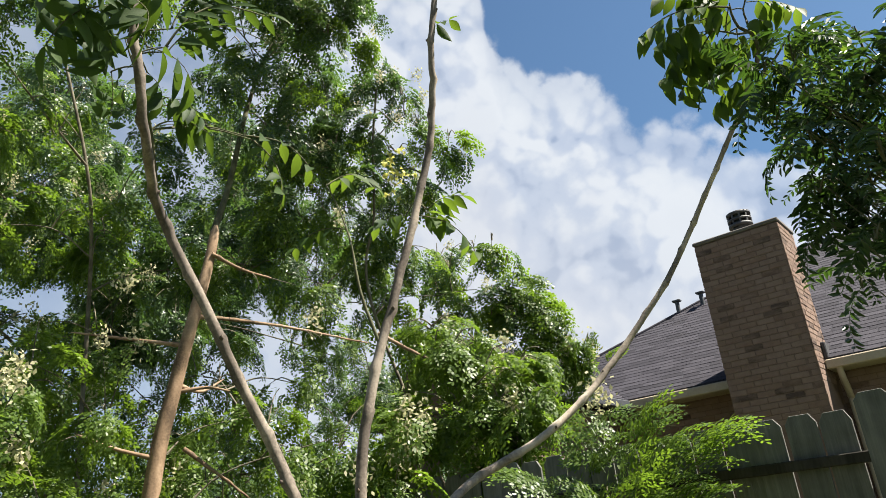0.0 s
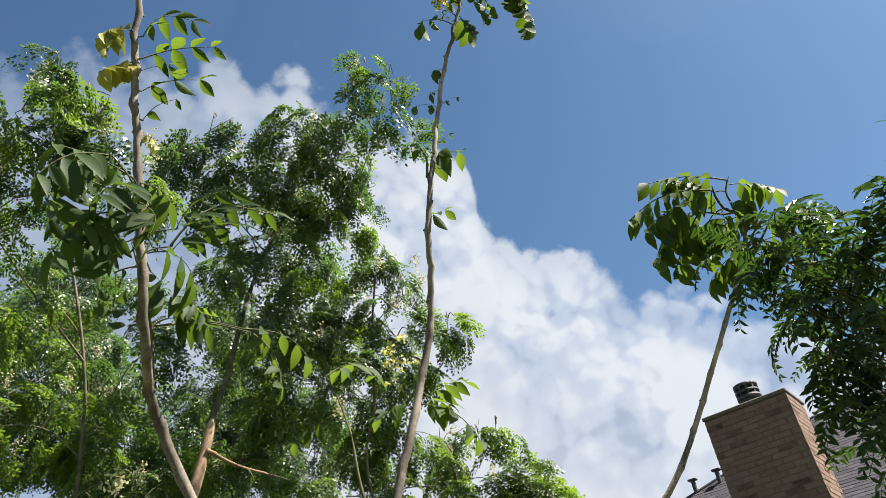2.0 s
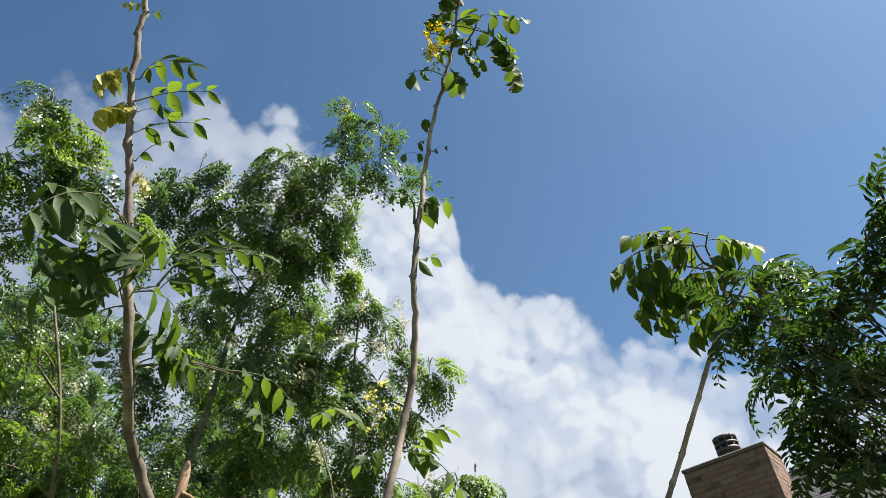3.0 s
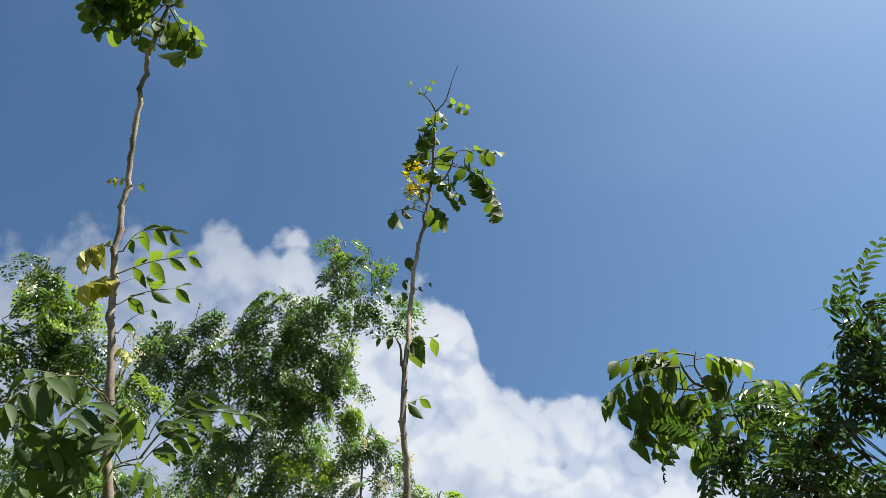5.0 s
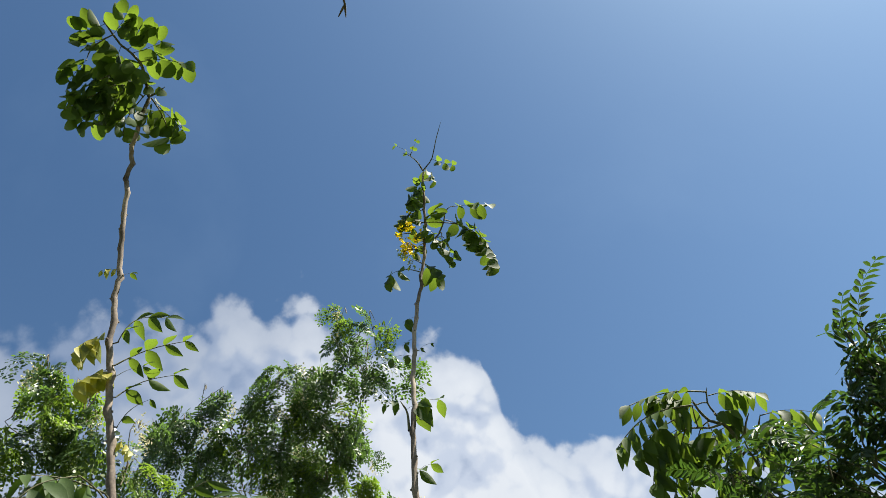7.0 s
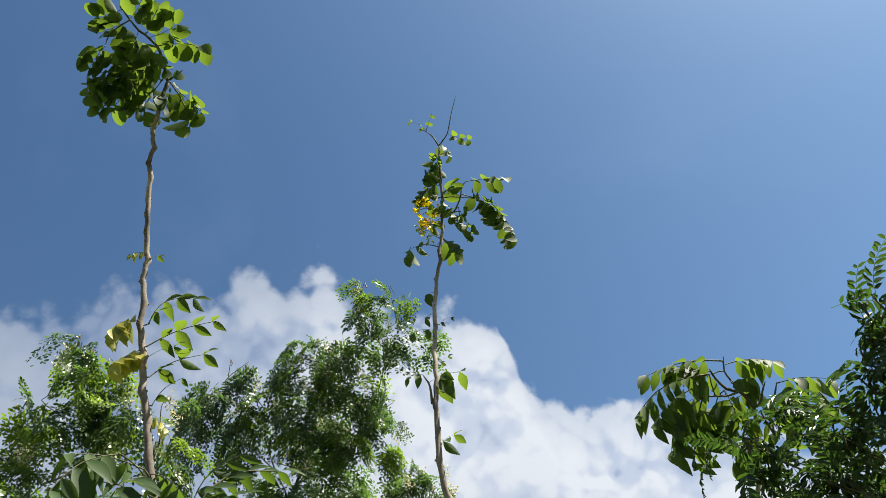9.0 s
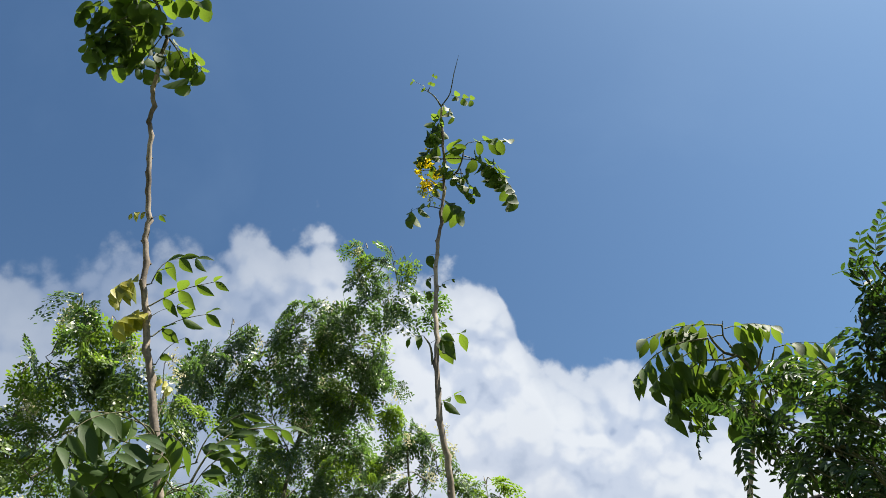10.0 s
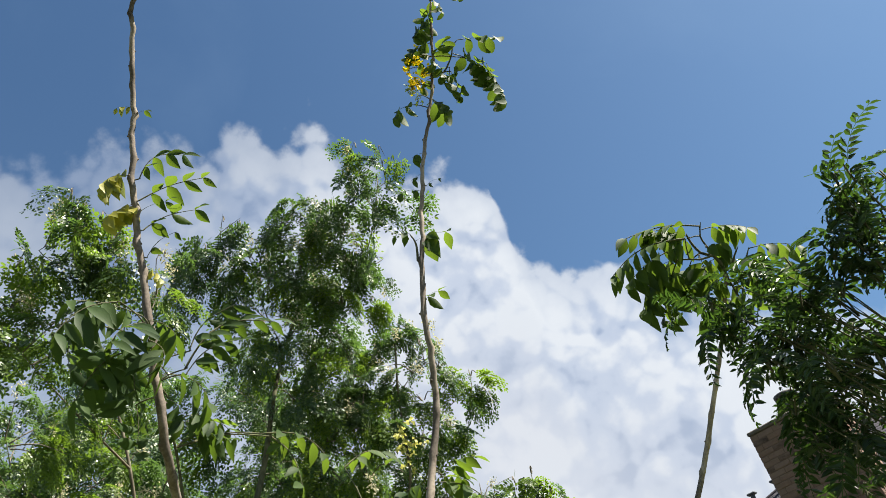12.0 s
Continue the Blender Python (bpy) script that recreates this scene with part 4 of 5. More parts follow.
BLOOMS_LOW = [
    (-0.45, 4.43, 2.22), (-0.37, 4.44, 2.14), (-0.41, 4.36, 2.00), (-0.47, 4.35, 2.03),
    (0.52, 3.80, 2.05), (0.56, 3.80, 2.03), (-0.80, 4.51, 3.50), (-0.71, 4.25, 1.83),
    (0.17, 5.69, 3.34), (-1.04, 4.80, 2.93),
]
BLOOMS_RIGHT = [
    (-0.49, 4.91, 4.86), (-0.20, 4.94, 4.86), (-0.18, 5.03, 4.72), (-0.39, 5.09, 4.59),
    (-0.62, 5.06, 4.60),
]

# ---- ground, house, chimney ----
ground = tagged(put("ground", sheet("ground", [(math.cos(k * math.pi / 24) * 3000, math.sin(k * math.pi / 24) * 3000, 0) for k in range(48)], [list(range(48))], GROUND)),
                "flat lawn ground of grass and bare soil", "ground", kind="structure")

HOUSE = pose(3.06, 9.02, 0, 0, 0, -37)
CHIMNEY_W, CHIMNEY_D, CHIMNEY_TOP = 1.04, 0.70, 4.69
EAVE_Y, EAVE_Z, SLOPE = 0.38, 2.97, math.tan(radians(35))
APEX_X, APEX_Y = 0.53, 3.85
RIDGE_Z = EAVE_Z + (APEX_Y - EAVE_Y) * SLOPE
WING_X, WING_RIDGE_X = -1.50, -2.80


def add_house():
    house = tagged(new("house"), "single storey tan brick house with grey shingle roof", "house")
    house.matrix_world = HOUSE
    put("wall", box_mesh("wall", (11.0, 6.2, 2.86), MORTAR, 0.0, (-4.3, 0.72, 0)), house, label="tan tumbled brick wall")
    put("wall", box_mesh("wall", (2.1, 2.6, 2.86), MORTAR, 0.0, (-3.85, -1.85, 0)), house, label="tan tumbled brick wing wall")

    # roof decks
    left = -4.62
    verts = [(left, EAVE_Y, EAVE_Z), (7.0, EAVE_Y, EAVE_Z), (7.0, APEX_Y, RIDGE_Z), (APEX_X, APEX_Y, RIDGE_Z), (left, 7.32, EAVE_Z), (7.0, 7.32, EAVE_Z)]
    under = [(x, y, z - 0.10) for x, y, z in verts]
    faces = [[0, 1, 2, 3], [0, 3, 4], [3, 2, 5, 4], [6, 9, 8, 7], [6, 10, 9], [9, 10, 11, 8], [0, 6, 7, 1], [1, 7, 8, 2], [2, 8, 11, 5], [5, 11, 10, 4], [4, 10, 6, 0]]
    roof = put("roof", sheet("roof", verts + under, faces, FLASHING), house, label="dark grey asphalt shingle hip roof")
    wing_top = EAVE_Z + (WING_X - WING_RIDGE_X) * SLOPE
    far = WING_RIDGE_X * 2 - WING_X
    verts = [(WING_X, -2.0, EAVE_Z), (WING_X, 0.5, EAVE_Z), (WING_RIDGE_X, 1.8, wing_top), (WING_RIDGE_X, -2.0, wing_top), (far, -2.0, EAVE_Z), (far, 0.5, EAVE_Z)]
    under = [(x, y, z - 0.10) for x, y, z in verts]
    faces = [[0, 1, 2, 3], [3, 2, 5, 4], [6, 9, 8, 7], [9, 10, 11, 8], [0, 6, 7, 1], [0, 3, 9, 6], [3, 4, 10, 9], [4, 5, 11, 10], [1, 7, 8, 2], [2, 8, 11, 5]]
    wing = put("roof", sheet("roof", verts + under, faces, FLASHING), house, label="dark grey shingle roof of the wing")

    put("gable", sheet("gable", [(far + 0.12, -1.87, 2.85), (WING_X - 0.12, -1.87, 2.85), (WING_RIDGE_X, -1.87, wing_top - 0.12),
                                 (far + 0.12, -1.77, 2.85), (WING_X - 0.12, -1.77, 2.85), (WING_RIDGE_X, -1.77, wing_top - 0.12)],
                       [[0, 1, 2], [5, 4, 3], [0, 3, 4, 1], [1, 4, 5, 2], [2, 5, 3, 0]], MORTAR), house, label="tan brick gable of the wing")

    # shingle courses, each tab a thin lapped piece
    def tabs(origin, along, up, out, limits, rows, lap=0.098):
        quads = []
        for k in range(rows):
            lo, hi = limits(k * lap)
            x = lo - rng.uniform(0, 0.25)
            while x < hi:
                w = rng.uniform(0.16, 0.34)
                a, b = max(x, lo), min(x + w - 0.004, hi)
                if b - a > 0.03:
                    h = rng.uniform(0.003, 0.006)
                    base = origin + up * (k * lap) + out * 0.004
                    p = [base + along * a, base + along * b]
                    q = [base + along * b + up * (lap + 0.02), base + along * a + up * (lap + 0.02)]
                    top = [p[0] + out * h, p[1] + out * h]
                    at = len(quads) * 4
                    quads.append(top + q)
                    quads.append([p[0], p[1], top[1], top[0]])
                x += w
        pts = np.array(quads).reshape(-1, 3)
        return pts, np.arange(len(pts)).reshape(-1, 4)

    c, s = math.cos(radians(35)), math.sin(radians(35))
    hip = (APEX_X - left) / (APEX_Y - EAVE_Y)
    main = tabs(np.array([0, EAVE_Y - 0.02, EAVE_Z]), np.array([1.0, 0, 0]), np.array([0, c, s]), np.array([0, -s, c]),
                lambda d: (left + hip * d * c, 6.0), int((APEX_Y - EAVE_Y) / c / 0.098))
    tagged(put("shingles", sheet("shingles", *main, SHINGLE), roof, label="lapped grey asphalt shingles"), kind="stuff")
    side = tabs(np.array([WING_X + 0.02, 0, EAVE_Z]), np.array([0, 1.0, 0]), np.array([-c, 0, s]), np.array([s, 0, c]),
                lambda d: (-2.0, 0.36 + d * c), int((WING_X - WING_RIDGE_X) / c / 0.098) + 1)
    tagged(put("shingles", sheet("shingles", *side, SHINGLE), wing, label="lapped grey asphalt shingles"), kind="stuff")
    ridge = smooth(sheet("ridge_cap", *tube_arrays(np.array([(left + 0.02, EAVE_Y, EAVE_Z), (APEX_X, APEX_Y, RIDGE_Z + 0.0), (6.0, APEX_Y, RIDGE_Z)]), np.full(3, 0.045), 6), SHINGLE))
    put("ridge_cap", ridge, roof)
    cap = sheet("ridge_cap", *tube_arrays(np.array([(WING_RIDGE_X, -2.0, wing_top), (WING_RIDGE_X, 1.75, wing_top)]), np.full(2, 0.045), 6), SHINGLE)
    put("ridge_cap", cap, wing)

    # eaves: gutter boards in front of the soffit
    for x0, x1 in ((WING_X, -0.01), (CHIMNEY_W + 0.01, 6.5)):
        put("gutter", box_mesh("gutter", (x1 - x0, 0.10, 0.11), TRIM_PAINT, 0.012, (x0, EAVE_Y - 0.09, EAVE_Z - 0.13)), house, label="cream painted gutter")
        put("soffit", box_mesh("soffit", (x1 - x0, 0.33, 0.02), TRIM_PAINT, 0.0, (x0, EAVE_Y + 0.01, EAVE_Z - 0.125)), house)
    put("gutter", box_mesh("gutter", (0.10, 2.3, 0.11), FLASHING, 0.012, (WING_X - 0.01, -2.0, EAVE_Z - 0.13)), house, label="dark metal gutter")
    # downspout beside the chimney
    line, _ = curve_points([(1.17, 0.36, 2.85), (1.17, 0.40, 2.72), (1.15, 0.64, 2.55), (1.15, 0.66, 2.3), (1.15, 0.66, 0.1)], 0.05)
    put("downspout", smooth(sheet("downspout", *tube_arrays(line, np.full(len(line), 0.038), 8), TRIM_PAINT)), house, label="cream painted downspout")
    # flashing at the chimney's foot
    put("flashing", box_mesh("flashing", (0.05, 0.36, 0.20), FLUE_METAL, 0.01, (CHIMNEY_W + 0.004, 0.36, EAVE_Z + 0.0)), house, label="grey metal step flashing")
    # plumbing vents on the slope
    for x, y in ((-1.30, 2.61), (-0.91, 2.68)):
        z = EAVE_Z + (y - EAVE_Y) * SLOPE
        vent = put("roof_vent", smooth(sheet("roof_vent", *tube_arrays(np.array([(x, y, z - 0.1), (x, y, z + 0.20)]), np.array([0.035, 0.035]), 8), VENT_METAL)), house, label="dark plumbing vent pipe")
        put("vent_cap", box_mesh("vent_cap", (0.14, 0.10, 0.035), VENT_METAL, 0.01, (x - 0.07, y - 0.05, z + 0.20)), vent)
    return house


def add_chimney(house):
    chimney = put("chimney", box_mesh("chimney", (CHIMNEY_W - 0.008, CHIMNEY_D - 0.008, CHIMNEY_TOP - 0.06), MORTAR, 0.004, (0.004, 0.004, 0)), house, label="tall tan tumbled brick chimney")
    put("crown_slab", box_mesh("crown_slab", (CHIMNEY_W + 0.03, CHIMNEY_D + 0.03, 0.05), CONCRETE, 0.012, (-0.015, -0.015, CHIMNEY_TOP - 0.055)), chimney, label="grey concrete chimney crown")
    x, y = 0.545, 0.35
    flue = put("flue", smooth(sheet("flue", *tube_arrays(np.array([(x, y, CHIMNEY_TOP - 0.02), (x, y, 4.75), (x, y, 4.84)]), np.array([0.125, 0.105, 0.105]), 18), FLUE_METAL)), chimney, label="metal flue pipe")
    for z, h in ((4.815, 0.04), (4.895, 0.028), (4.97, 0.04)):
        put("cap_band", sheet("cap_band", *tube_arrays(np.array([(x, y, z), (x, y, z + 0.002), (x, y, z + h), (x, y, z + h + 0.002), (x, y, z + h)]), np.array([0.105, 0.15, 0.15, 0.14, 0.13]), 24), FLUE_METAL), flue)
    bar = box_mesh("cap_bar", (0.022, 0.012, 0.165), FLUE_METAL, 0.0, (-0.011, -0.006, 0))
    for k in range(10):
        a = k / 10 * 2 * math.pi
        put("cap_bar", bar, flue, Matrix.Translation((x + 0.142 * math.cos(a), y + 0.142 * math.sin(a), 4.83)) @ Matrix.Rotation(a + math.pi / 2, 4, "Z"))
    lid, top = [], 16
    lid = [(x + 0.152 * math.cos(k / top * 2 * math.pi), y + 0.152 * math.sin(k / top * 2 * math.pi), 5.006) for k in range(top)] + [(x, y, 5.032)]
    put("cap_lid", sheet("cap_lid", lid, [[k, (k + 1) % top, top] for k in range(top)], FLUE_METAL), flue)
    core = smooth(sheet("flue_core", *tube_arrays(np.array([(x, y, 4.83), (x, y, 4.99)]), np.array([0.085, 0.085]), 14), VENT_METAL))
    put("flue_core", core, flue, label="dark inner flue")
    return chimney


house = add_house()
chimney = add_chimney(house)


# ---- unseen wall added behind the camera to block low sky light ----
tagged(put("wall_south", box_mesh("wall_south", (18, 0.2, 3.4), plain("brown_stucco", (0.16, 0.12, 0.09), (0.22, 0.17, 0.13), 8, 0.9), 0.0, (-10, -4.6, 0))),
       "unseen plain brown wall added to block low sky light", "wall", kind="structure")

# ---- fence ----
FENCE = pose(1.166, 3.566, 0, 0, 0, -37)


def picket_mesh(width, height, seed):
    """A dog-eared board, its foot on the ground."""
    r = np.random.default_rng(seed)
    ear, e = 0.035, 0.016
    outline = [(0, 0), (width, 0), (width, height - ear), (width - ear * 0.7, height), (ear * 0.7, height), (0, height - ear)]
    bm = bmesh.new()
    front = [bm.verts.new((px + r.normal(0, 0.001), 0, pz + (r.normal(0, 0.003) if pz else 0))) for px, pz in outline]
    face = bm.faces.new(front)
    moved = bmesh.ops.extrude_face_region(bm, geom=[face])["geom"]
    bmesh.ops.translate(bm, verts=[v for v in moved if isinstance(v, bmesh.types.BMVert)], vec=(0, e, 0))
    bmesh.ops.recalc_face_normals(bm, faces=bm.faces)
    bmesh.ops.bevel(bm, geom=[ed for ed in bm.edges], offset=0.0018, segments=1, affect="EDGES")
    me = bpy.data.meshes.new("picket")
    bm.to_mesh(me)
    bm.free()
    me.materials.append(FENCE_WOOD)
    return me


def add_fence():
    fence = tagged(new("fence"), "weathered grey dog-eared cedar picket fence", "fence")
    fence.matrix_world = FENCE
    boards = [picket_mesh(0.1295, 1.815, k) for k in range(5)]
    for k in range(-40, 3):
        put("picket", boards[k % 5], fence, Matrix.Translation((k * 0.14, rng.uniform(-0.004, 0.004), rng.uniform(-0.012, 0.010))) @ Matrix.Rotation(rng.normal(0, 0.004), 4, "Y"))
    tall = [picket_mesh(0.1345, 1.85, 20 + k) for k in range(3)]
    for k in range(18):
        put("picket", tall[k % 3], fence, Matrix.Translation((0.445 + k * 0.14, -0.075 + rng.uniform(-0.003, 0.003), rng.uniform(-0.01, 0.012))))
    for z in (0.30, 1.0, 1.585):
        put("rail", box_mesh("rail", (6.1, 0.040, 0.045), RAIL_WOOD, 0.004, (-5.62, -0.046, z)), fence, label="dark weathered fence rail")
        put("rail", box_mesh("rail", (2.5, 0.040, 0.045), RAIL_WOOD, 0.004, (0.46, -0.055, z)), fence, label="dark weathered fence rail")
    for x in (-5.2, -2.8, -0.6, 0.50, 2.4):
        put("post", box_mesh("post", (0.09, 0.09, 1.66), FENCE_WOOD, 0.006, (x, 0.024, 0)), fence, label="square wooden fence post")
    return fence


fence = add_fence()


# ---- golden shower tree: three long stems from one stool ----
def add_golden_shower():
    tree = tagged(new("golden_shower_tree"), "slender three-stemmed golden shower tree with few leaves", "tree")
    scar = smooth(sheet("leaf_scar", *tube_arrays(np.array([(0, 0, 0), (0.3, 0, 0.1), (0.75, 0, 0.35), (1.0, 0, 0.7)]), np.array([0.75, 0.7, 0.5, 0.1]), 6), SCAR_BARK))
    lines = {}
    # stem C takes the lighter bark copy, so it looks sunlit
    for key, pts, thick, thin, gap, wob, bark in (("A", STEM_A, 0.026, 0.011, 0.24, 0.011, GOLD_BARK), ("B", STEM_B, 0.026, 0.008, 0.24, 0.010, GOLD_BARK), ("C", STEM_C, 0.020, 0.010, 0.22, 0.008, SUNLIT_BARK)):
        me, line, radii, knots = stem_mesh("stem", pts, thick, thin, bark, gap, wob)
        stem = put("stem", me, tree, label="grey-brown knobbly stem")
        lines[key] = line
        for i, angle in knots:
            m = Matrix.Translation(line[i]) @ Matrix.Rotation(angle, 4, "Z") @ Matrix.Translation((radii[i] * 0.7, 0, 0)) @ Matrix.Scale(radii[i] * 0.55, 4)
            put("leaf_scar", scar, stem, m)
    for pts, thick, thin in ((SHOOT_A, 0.011, 0.004), (SHOOT_A_SIDE, 0.007, 0.004), (SHOOT_A_LOW, 0.005, 0.003), (SHOOT_A_LEFT, 0.005, 0.003), (SHOOT_A_ARCH, 0.004, 0.003),
                             (SHOOT_B, 0.007, 0.004), (SHOOT_B_SIDE, 0.004, 0.003), (SHOOT_B_TOP, 0.006, 0.002), (SHOOT_B_SPIKE, 0.005, 0.0018), (SHOOT_B_LOW, 0.008, 0.004),
                             (SHOOT_C, 0.010, 0.005), (SHOOT_C_LEFT, 0.006, 0.003), (SHOOT_C_TOP, 0.006, 0.003), (SHOOT_C_SIDE, 0.007, 0.004), (SHOOT_C_RIGHT, 0.004, 0.003), (SHOOT_C_SPIKE, 0.006, 0.004),
                             (SIDE_B, 0.008, 0.005), (SIDE_A, 0.007, 0.004)):
        me, line, _, _ = stem_mesh("shoot", pts, thick, thin, SHOOT_BARK)
        put("shoot", me, tree, label="dark green young shoot")
        lines[len(lines)] = line
    wood = np.concatenate(list(lines.values()))

    def clothe(rows, material, width, hang, pointed, label="", size=1.0, more=0):
        """Compound leaves from base to tip, each on a short stalk from the nearest wood."""
        for row in rows:
            base, tip, pairs, long = np.array(row[:3]), np.array(row[3:6]), int(row[6]) + more, row[7] / 100 * size
            near = wood[np.argmin(np.linalg.norm(wood - base, axis=1) + np.maximum(0, wood[:, 2] - base[2]) * 0.5)]
            gap = np.linalg.norm(near - base)
            if gap > 0.02:
                put("petiole", stem_mesh("petiole", [near, (near + base) / 2 + (0, 0, 0.08 * gap), base, base + (tip - base) * 0.03], 0.004, 0.0028, SHOOT_BARK, sides=5)[0], tree)
            m, span = frame_of(base, tip)
            span = max(span, 0.08)
            me = pinnate_mesh("leaf", pairs, long / span, width * rng.uniform(0.9, 1.1), material, int(rng.integers(1 << 30)), hang * rng.uniform(0.7, 1.3), 0.28, pointed)
            put("leaf", me, tree, m @ Matrix.Rotation(rng.normal(0, 0.22), 4, "Y") @ Matrix.Scale(span, 4), label)

    clothe(CROWN_LEAVES_A, GOLD_LEAF, 0.68, 0.9, False)
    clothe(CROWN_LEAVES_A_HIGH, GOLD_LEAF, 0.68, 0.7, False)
    clothe(CROWN_LEAVES_B, GOLD_LEAF, 0.62, 1.3, False, size=0.98, more=1)
    clothe(CROWN_LEAVES_B_TOP, GOLD_LEAF, 0.60, 0.8, False)
    clothe(STEM_LEAVES_B, GOLD_LEAF, 0.50, 1.0, True)
    clothe(STEM_LEAVES_A, GOLD_LEAF, 0.46, 0.45, True, size=0.76)
    clothe(OLD_LEAVES_A, GOLD_LEAF_OLD, 0.50, 1.1, True, "yellowing compound leaf", 0.84, 2)
    clothe(CROWN_LEAVES_C, GOLD_LEAF, 0.42, 1.1, True, size=0.88, more=2)
    clothe(CROWN_LEAVES_C_SIDE, GOLD_LEAF, 0.42, 0.9, True, size=0.92, more=1)
    clothe(LOW_LEAVES_A, GOLD_LEAF_LOW, 0.34, 0.9, True, size=0.86, more=1)
    clothe(LOW_LEAVES_B, GOLD_LEAF_LOW, 0.34, 0.6, True, size=0.90, more=1)
    clothe(LOW_LEAVES_C, GOLD_LEAF, 0.48, 0.5, True, size=0.72)

    # flower trusses: open yellow blooms above, round green buds below
    def truss(spots, material, petals, size, spread, name, label):
        quads = []
        for spot in spots:
            near = wood[np.argmin(np.linalg.norm(wood - np.array(spot), axis=1))]
            put("petiole", stem_mesh("petiole", [near, (near + np.array(spot)) / 2 + (0, 0, 0.03), spot, np.array(spot) - (0, 0, 0.06)], 0.004, 0.002, SHOOT_BARK, sides=5)[0], tree)
            for _ in range(petals):
                c = np.array(spot) + rng.normal(0, spread, 3) * (0.8, 0.8, 1.5)
                for _ in range(4):
                    w = unit(rng.normal(0, 1, 3))
                    a = unit(np.cross(w, rng.normal(0, 1, 3)))
                    quads.append(kites(c[None], w[None], a[None], np.array([size]), np.array([size * 0.9]))[0])
        pts = np.array(quads).reshape(-1, 3)
        put(name, sheet(name, pts, np.arange(len(pts)).reshape(-1, 4), material), tree, label=label)["kind"] = "stuff"

    truss(FLOWERS_B, PETAL_YELLOW, 13, 0.024, 0.026, "flower_truss", "bright yellow flower truss")
    truss(BUDS_B, BUD_GREEN, 22, 0.013, 0.035, "bud_truss", "greenish yellow flower buds")
    truss(FLOWERS_LOW, PETAL_PALE, 34, 0.020, 0.04, "flower_truss", "pale yellow fading flower truss")
    return tree


golden = add_golden_shower()

# ---- moringa trees with feathery crowns ----
FERNS = [fern_template(70 + k, (6, 7, 8)[k % 3], droop=(0.35, 0.6, 0.85, 1.1)[k % 4]) for k in range(12)]
FAR_FERNS = [fern_template(170 + k, (5, 6)[k % 2], leaf=0.040, droop=(0.35, 0.6, 0.85)[k % 3], fine=False) for k in range(6)]


